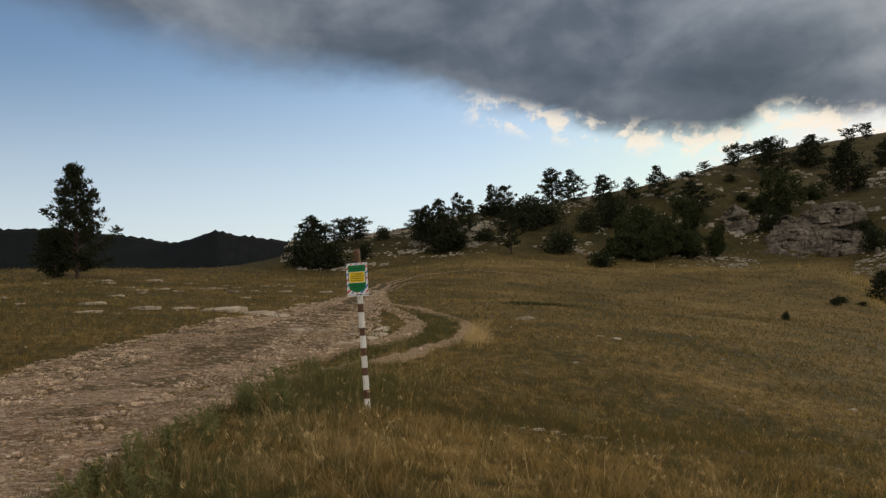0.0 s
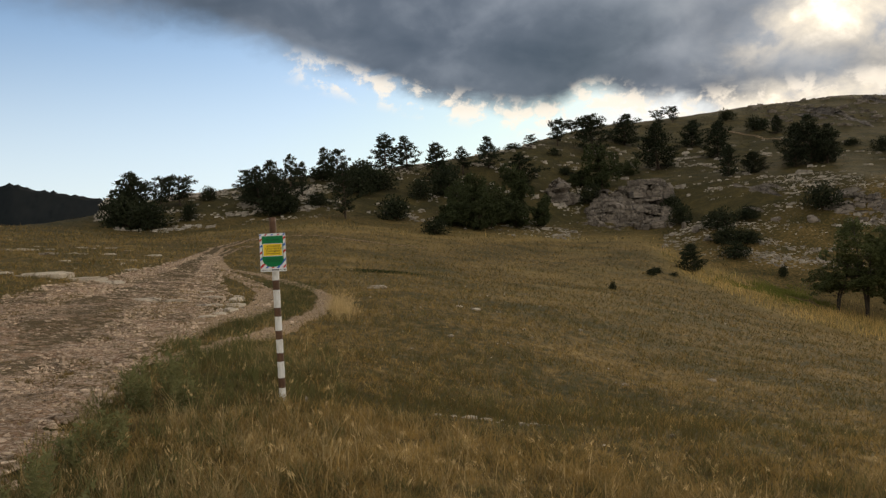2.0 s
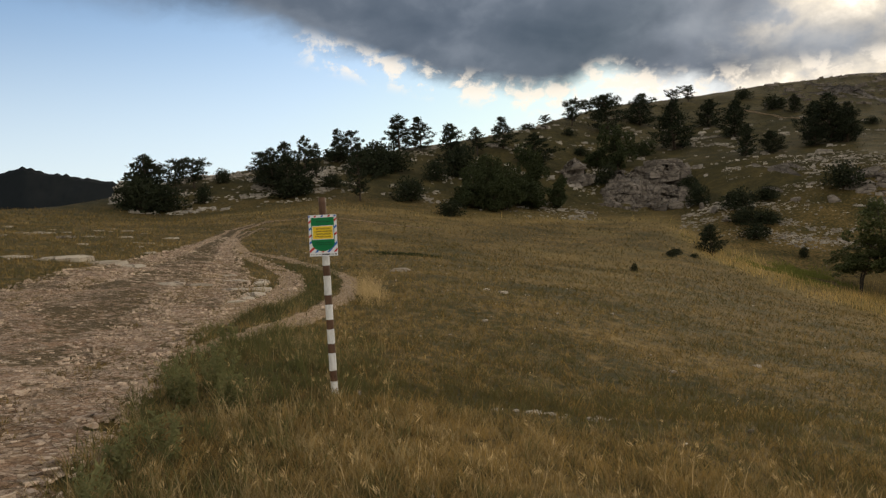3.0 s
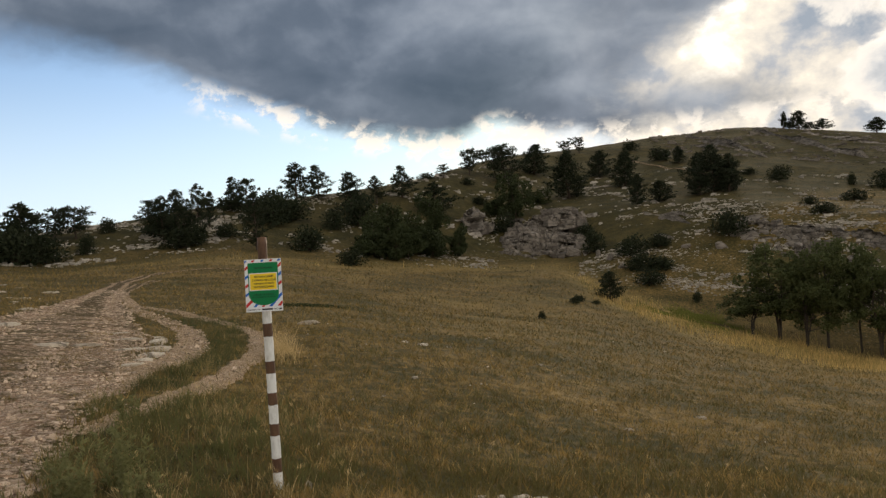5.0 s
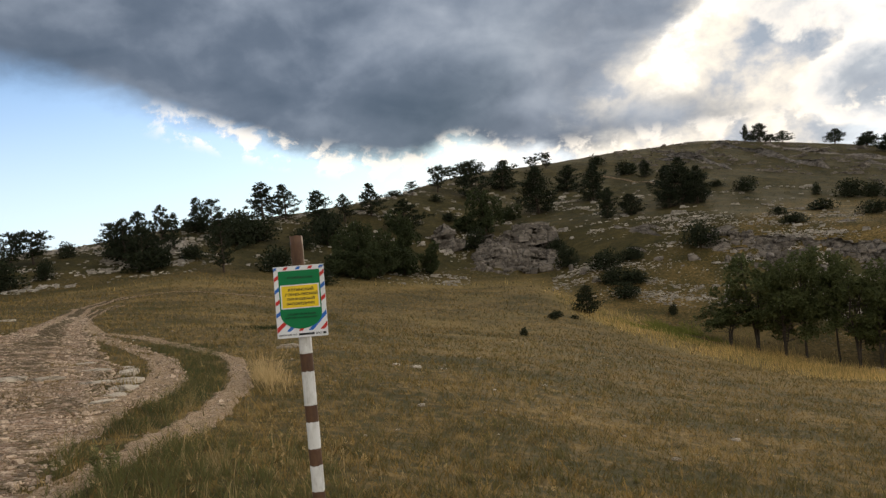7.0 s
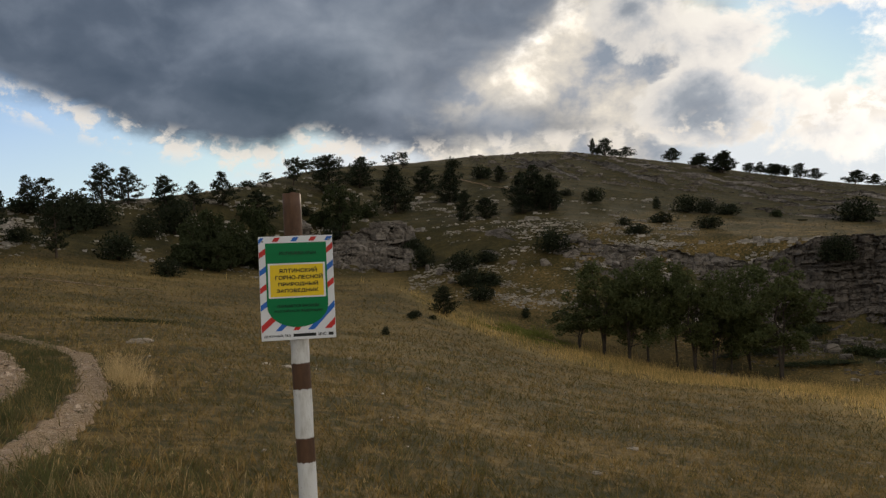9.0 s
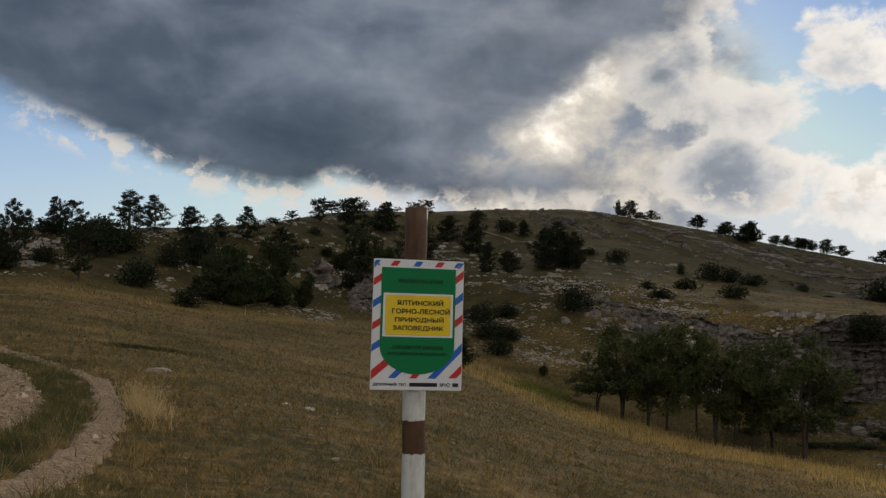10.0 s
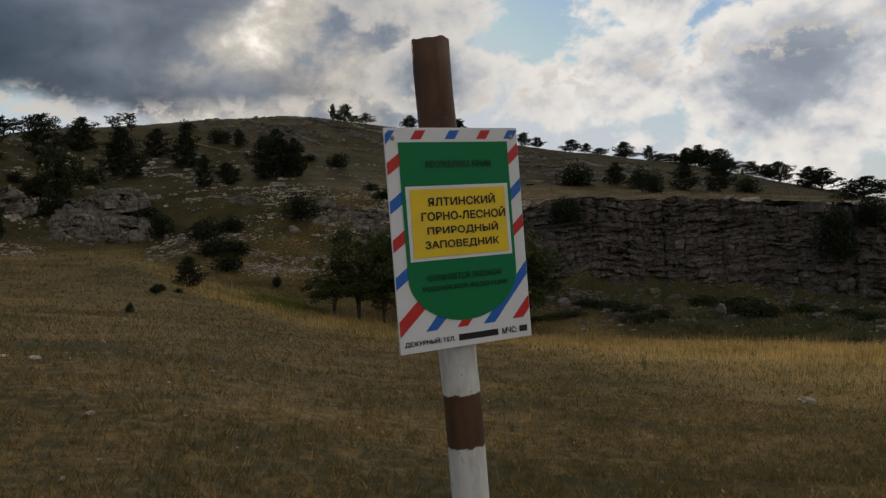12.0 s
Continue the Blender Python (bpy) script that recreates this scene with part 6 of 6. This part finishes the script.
spread(model(make_pine, "young_pine", "low young pine growing against the tall single pine", "tree", "", (BARK, NEEDLES), count=1, tall=4.0, wide=3.4, shape="round", limbs=40, dense=36, bare=0.03), [(-30.9, 46.2, 3.7, 2.9)])
# ---- far forested hills ----
def far_hills():
    az = np.radians(np.linspace(-75, 10, 340))
    deg = np.degrees(az)
    skyline = np.interp(deg, [-75, -45, -34, -30, -26, -22.8, -21.6, -20.1, -18.4, -14, -8, 10], [5.0, 6.2, 6.25, 6.2, 5.6, 4.95, 5.2, 5.65, 5.25, 4.4, 3.6, 2.0])
    rows = []
    for u in np.linspace(0, 1, 26):
        r = 1050 + 420 * u + 0 * deg
        z = -40 + (1.6 + (r + 8) * np.tan(np.radians(skyline)) + 40) * u ** 0.8
        crowns = 4.0 * np.abs(np.sin(deg * 31 + 9 * u)) * np.abs(np.sin(deg * 17.3 + 23 * u)) + rng.uniform(0, 2.0, len(az))
        rows.append(np.stack([r * np.sin(az), r * np.cos(az), z + crowns * min(1, 4 * u) - 3.0], 1))
    r = np.full(len(az), 1600.0)
    rows.append(np.stack([r * np.sin(az), r * np.cos(az), np.full(len(az), -40.0)], 1))
    me = mesh_of("backdrop", np.concatenate(rows), grid_faces(27, len(az)), SHADED_FOREST, True)
    tagged(new("backdrop", me), "pine-forested hills on the far horizon, their shade painted dark", "hills", kind="structure")


far_hills()


# ---- grass ----
def blades(spots, tall, wide, rng, bend=0.35, lift=0.0, simple=True):
    """Bent, pointed blades at the spots: two triangles each."""
    n = len(spots)
    a = rng.uniform(0, 2 * np.pi, n)
    side = np.stack([np.cos(a), np.sin(a), np.zeros(n)], 1) * (0.5 * wide)[:, None]
    b = rng.uniform(0, 2 * np.pi, n)
    out = np.stack([np.cos(b), np.sin(b), np.zeros(n)], 1) * (tall * bend * rng.uniform(0.2, 1.6, n))[:, None]
    root = np.column_stack([spots, ground_z(spots[:, 0], spots[:, 1]) + lift - 0.01])
    up = np.column_stack([np.zeros((n, 2)), tall])
    mid = root + 0.55 * up + 0.35 * out
    v = np.stack([root - side, root + side, mid + 0.7 * side, root + up + out, mid - 0.7 * side], 1).reshape(-1, 3)
    k = 5 * np.arange(n)[:, None]
    f = np.concatenate([k + [0, 1, 2], k + [0, 2, 4], k + [4, 2, 3]])
    # far blades are single slivers
    far = np.hypot(spots[:, 0] - 0.5, spots[:, 1] + 7.5) > 13.0
    if simple and far.any():
        near = np.flatnonzero(~far)[:, None] * 5
        v1 = v.reshape(-1, 5, 3)[far][:, [0, 1, 3]].reshape(-1, 3)
        v = np.concatenate([v, v1])
        f = np.concatenate([near + [0, 1, 2], near + [0, 2, 4], near + [4, 2, 3], 5 * n + np.arange(len(v1)).reshape(-1, 3)])
        used = np.zeros(len(v), bool)
        used[f.ravel()] = True
        f = (np.cumsum(used) - 1)[f]
        v = v[used]
    return v, f


def sector(rng, count, x0, x1, y0, y1):
    return np.column_stack([rng.uniform(x0, x1, count), rng.uniform(y0, y1, count)])


def meadow(name, label, spots, tall, wide, mat, rng, bend=0.35):
    v, f = blades(spots, tall, wide, rng, bend)
    return tagged(new(name, mesh_of(name, v, f, mat)), label, "grass", kind="stuff")


def thin_out(spots, rng, size, seed, keep):
    """Leaves tufts and bare patches."""
    return spots[wave(spots[:, 0], spots[:, 1], size, seed) + rng.normal(0, 0.5, len(spots)) > keep]


def tufted(rng, centres, per, size):
    """Spots of blades gathered in tufts round the centres."""
    return np.repeat(centres, per, 0) + rng.normal(0, 1, (len(centres) * per, 2)) * np.repeat(size, per)[:, None]


def fan(rng, count, r0, r1):
    """Places spread fan-wise before the walk, thinning with the square of distance."""
    r = np.exp(rng.uniform(np.log(r0), np.log(r1), count))
    a = np.radians(rng.uniform(-62, 92, count))
    s = np.column_stack([0.5 + r * np.sin(a), -7.5 + r * np.cos(a)])
    return s, r


def grow():
    rng = np.random.default_rng(33)
    # turf that thins out with distance, its blades coarser there: only tufts can be told apart far off
    s, r = fan(rng, 400000, 2.2, 95.0)
    clear = (on_track(s[:, 0], s[:, 1]) < np.minimum(rng.exponential(0.08, len(s)), 0.3) - 0.05) & (np.max(zones(s[:, 0], s[:, 1])[:2], 0) < rng.uniform(0.1, 1, len(s)))
    s, r = s[clear], r[clear]
    h = (0.03 + 0.05 * rng.gamma(2, 0.5, len(s))) * (1 + 0.4 * wave(s[:, 0], s[:, 1], 3.0, 5)) * (0.8 + 0.022 * r)
    meadow("meadow_grass", "short dry brown and olive meadow turf", s, np.clip(h, 0.02, 0.3), (0.0055 + 0.0008 * r) * rng.uniform(0.6, 1.4, len(s)), GRASS, rng, 0.9)
    # and the turf underfoot, where the walk begins
    s = sector(rng, 15000, -2.0, 8.0, -15.0, -4.8)
    s = s[(np.hypot(s[:, 0] - 0.5, s[:, 1] + 7.5) < 2.4) | (s[:, 1] < -6.6)]
    meadow("meadow_grass", "short dry brown and olive meadow turf", s, 0.03 + 0.05 * rng.gamma(2, 0.5, len(s)), rng.uniform(0.005, 0.010, len(s)), GRASS, rng, 0.8)
    c, r = fan(rng, 15000, 2.2, 80.0)
    keep = wave(c[:, 0], c[:, 1], 2.2, 3) + rng.normal(0, 0.5, len(c)) > -0.5
    c, r = c[keep], r[keep]
    s = tufted(rng, c, 13, rng.uniform(0.02, 0.06, len(c)) * (1 + 0.05 * r))
    tall = np.repeat(rng.uniform(0.06, 0.19, len(c)) * (1 + 0.35 * wave(c[:, 0], c[:, 1], 4.0, 5)), 13) * rng.uniform(0.6, 1.15, len(s))
    thick = np.repeat(0.002 + 0.0006 * r, 13) * rng.uniform(0.7, 1.4, len(s))
    clear = (on_track(s[:, 0], s[:, 1]) < np.minimum(rng.exponential(0.10, len(s)), 0.3) - 0.06) & (zones(s[:, 0], s[:, 1])[0] < rng.uniform(0.1, 0.8, len(s)))
    meadow("meadow_grass", "dry straw-coloured grass tufts of the meadow", s[clear], tall[clear], thick[clear], TALL_GRASS, rng, 0.7)
    # sparse tufts on the track itself
    c = np.column_stack([rng.uniform(-8, -1.8, 6500), rng.uniform(-9, 30, 6500)])
    middle = np.exp(-((c[:, 0] + 3.3) / 0.8) ** 2) * np.clip((c[:, 1] - 4) / 6, 0, 1)
    c = c[(0.8 * wave(c[:, 0], c[:, 1], 1.7, 11) + 0.5 * wave(c[:, 0], c[:, 1], 5.0, 13) + 0.9 * middle + rng.normal(0, 0.3, len(c)) > 0.25) & (on_track(c[:, 0], c[:, 1]) > 0)]
    s = tufted(rng, c, 20, rng.uniform(0.02, 0.09, len(c)))
    s = s[(np.hypot(s[:, 0] + 1.4, 0) > 0.5) | (s[:, 1] < 5)]
    meadow("track_grass", "sparse low grass growing on the stony track", s, rng.uniform(0.06, 0.11, len(s)), rng.uniform(0.005, 0.011, len(s)), GRASS, rng, 0.9)
    # the green strip between the two ruts
    q = rng.uniform(0, 1, 9000)
    y = rng.uniform(6.5, 27.5, 9000)
    y = y + 0.3 * wave(y, 0 * y, 1.3, 3)
    inner, outer = np.interp(y, LINES[1][:, 1], LINES[1][:, 0]) + 0.42, np.interp(y, LINES[2][:120, 1], LINES[2][:120, 0]) - 0.36
    s = np.column_stack([inner + (outer - inner) * q + rng.normal(0, 0.09, 9000), y])[outer > inner]
    meadow("strip_grass", "dull green grass strip between the wheel ruts", s, rng.uniform(0.08, 0.2, len(s)), rng.uniform(0.005, 0.012, len(s)), STRIP_GRASS, rng, 0.5)
    # coarse tufts of the hill, darkened like the ground there to paint in its shade
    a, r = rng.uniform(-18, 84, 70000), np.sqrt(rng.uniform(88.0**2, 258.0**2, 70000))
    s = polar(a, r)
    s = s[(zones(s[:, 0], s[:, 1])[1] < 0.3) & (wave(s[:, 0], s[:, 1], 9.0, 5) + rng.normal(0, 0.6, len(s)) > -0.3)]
    meadow("hill_grass", "coarse dry grass tufts of the hillside", s, rng.uniform(0.1, 0.3, len(s)), rng.uniform(0.06, 0.14, len(s)), SHADED_UPLAND_GRASS, rng, 0.6)
    # rank weeds on the shaded scree
    a, r = rng.uniform(36, 92, 60000), rng.uniform(70, 96, 60000)
    s = polar(a, r)
    s = s[(zones(s[:, 0], s[:, 1])[1] > rng.uniform(0.2, 1.0, len(s))) & (wave(s[:, 0], s[:, 1], 6.0, 7) + rng.normal(0, 0.5, len(s)) > 0.1)]
    meadow("scree_weeds", "dull green rank weeds and grass on the scree", s, rng.uniform(0.15, 0.55, len(s)), rng.uniform(0.05, 0.12, len(s)), STRIP_GRASS, rng, 0.5)
    # the golden grass of the hollow
    a, r = rng.uniform(-10, 86, 420000), np.sqrt(rng.uniform(26.0**2, 106.0**2, 420000))
    s = polar(a, r)
    s = s[zones(s[:, 0], s[:, 1])[0] > rng.uniform(0.2, 1.0, len(s))]
    s = thin_out(s, rng, 5.0, 4, -0.3)
    meadow("golden_grass", "tall golden dry grass round the hollow", s, (0.25 + 0.25 * rng.gamma(2, 0.5, len(s))) * np.interp(np.hypot(s[:, 0], s[:, 1]), [26, 60], [0.4, 1.0]), rng.uniform(0.03, 0.06, len(s)) * np.interp(np.hypot(s[:, 0], s[:, 1]), [26, 60], [0.5, 1.0]), GOLD_GRASS, rng, 0.3)
    # tall verge between the track and the meadow
    c = np.concatenate([sector(rng, 1900, -2.6, 0.7, -8.5, 5.0), sector(rng, 420, -1.0, 6.0, -8.5, -1.0), sector(rng, 120, -1.6, 0.6, 4.0, 12.0)])
    c = c[(on_track(c[:, 0], c[:, 1]) < -0.02) & (wave(c[:, 0], c[:, 1], 0.9, 9) + rng.normal(0, 0.4, len(c)) > -0.35)]
    s = tufted(rng, c, 16, rng.uniform(0.02, 0.08, len(c)))
    h = np.repeat((0.10 + 0.09 * rng.gamma(2, 0.5, len(c))) * np.clip(0.85 - 0.4 * c[:, 0], 0.5, 1.25) * (1 + 0.3 * wave(c[:, 0], c[:, 1], 0.9, 4)), 16) * rng.uniform(0.5, 1.1, len(s))
    meadow("verge_grass", "taller dry grass tufts of the track's verge round the post", s, np.clip(h, 0.08, 0.45), rng.uniform(0.004, 0.009, len(s)), VERGE_GRASS, rng, 0.65)
    # seeding stems: a thin stalk with a feathery head
    s = np.concatenate([s[rng.uniform(0, 1, len(s)) < 0.012], sector(rng, 260, -2.0, 9.0, -8.0, 4.0), sector(rng, 380, -1.2, 3.6, -7.4, -2.6), np.column_stack([rng.normal(0.85, 0.2, 220), rng.normal(14.2, 1.3, 220)])])
    s = s[on_track(s[:, 0], s[:, 1]) < -0.02]
    h = rng.uniform(0.18, 0.42, len(s)) * np.where(s[:, 1] > 8, 1.25, np.where((s[:, 0] > 1.0) & (s[:, 1] > -2.6), 0.6, 1.0))
    stalk = blades(s, h, np.full(len(s), 0.004), rng, 0.5, 0.0, False)
    tip = stalk[0].reshape(-1, 5, 3)[:, 3]
    away = (tip - stalk[0].reshape(-1, 5, 3)[:, 2])
    away /= np.linalg.norm(away, axis=1, keepdims=True)
    heads = sprays(rng, tip - 0.03 * away, away * 6.0, 9, 0.046, 0.0021)
    quads = heads[1]
    tris = np.concatenate([quads[:, [0, 1, 2]], quads[:, [0, 2, 3]]])
    v, f = pack([stalk, (heads[0], tris)])
    tagged(new("seeding_grass", mesh_of("seeding_grass", v, f, STRAW)), "seeding stalks of tall pale grass", "grass", kind="stuff")
    # the dense straw-coloured clump by the bend of the outer rut, and the one at the post
    s = np.column_stack([rng.normal(0.85, 0.22, 800), rng.normal(14.2, 1.4, 800)])
    s = s[on_track(s[:, 0], s[:, 1]) < 0.0]
    meadow("straw_clump", "dense clump of straw-coloured grass by the wheel rut", s, rng.gamma(2.2, 0.13, len(s)) + 0.08, rng.uniform(0.005, 0.011, len(s)), STRAW, rng, 0.5)
    # fresh grass in the damp head of the hollow
    a, r = rng.normal(34.5, 1.6, 12000), rng.normal(78.5, 2.6, 12000)
    s = polar(a, r)
    s = s[wave(s[:, 0], s[:, 1], 6.0, 3) > -0.2]
    meadow("hollow_grass", "fresh green grass in the damp head of the hollow", s, rng.uniform(0.15, 0.4, len(s)), rng.uniform(0.03, 0.06, len(s)), FRESH, rng, 0.4)
    # the dark green patch
    s = np.column_stack([rng.normal(3.9, 1.0, 3000), rng.normal(36.0, 0.4, 3000)])
    s[:, 1] += 0.35 * (s[:, 0] - 3.9)
    meadow("green_patch", "low patch of dark green grass in the meadow", s, rng.uniform(0.08, 0.2, len(s)), rng.uniform(0.012, 0.025, len(s)), BUSHLEAF, rng, 0.4)


grow()


# ---- weeds at the verge ----
def weed(x, y, tall, seed):
    """An upright grey-green herb: several stalks with narrow leaves up their length."""
    r = np.random.default_rng(seed)
    root = tree_root("mugwort_weed", "grey-green upright weed growing in the verge", "plant", "weeds of the verge")
    stalks, centres, ways = [], [], []
    for k in range(6):
        a, lean = r.uniform(0, 6.3), r.uniform(0.05, 0.35)
        q = np.linspace(0, 1, 6)
        h = tall * r.uniform(0.6, 1.0)
        line = np.stack([np.cos(a) * (0.05 + lean * h * q), np.sin(a) * (0.05 + lean * h * q), h * q - 0.02], 1)
        stalks.append(tube(line, 0.0045 * (1.1 - q), 4))
        for u in np.linspace(0.12, 1, 16):
            centres.append([np.interp(u, q, line[:, i]) for i in range(3)])
            ways.append((r.normal(0, 1), r.normal(0, 1), 0.7))
    for stalk in stalks:
        mesh_part("stem", *stalk, WEED, root, smooth=True)
    tagged(mesh_part("leaves", *sprays(r, np.array(centres), np.array(ways), 6, 0.055, 0.008), WEED, root), kind="stuff")
    root.location = (x, y, float(ground_z(x, y)))


for k, (x, y, tall) in enumerate([(-1.35, -0.3, 0.55), (-1.1, 0.1, 0.6), (-1.2, -2.2, 0.4), (-1.3, -3.6, 0.45), (-0.8, -4.4, 0.4), (-1.5, 3.4, 0.4), (-1.05, -4.9, 0.45), (-1.25, 0.45, 0.5), (-1.5, -0.1, 0.45), (-1.35, -2.6, 0.4), (-1.45, -3.9, 0.4), (-0.95, -0.5, 0.4)]):
    weed(x, y, tall, 200 + k)
for k, (x, y, tall) in enumerate([(29.9, 16.7, 0.75), (41.9, 16.8, 0.45)]):
    weed(x, y, tall, 230 + k)
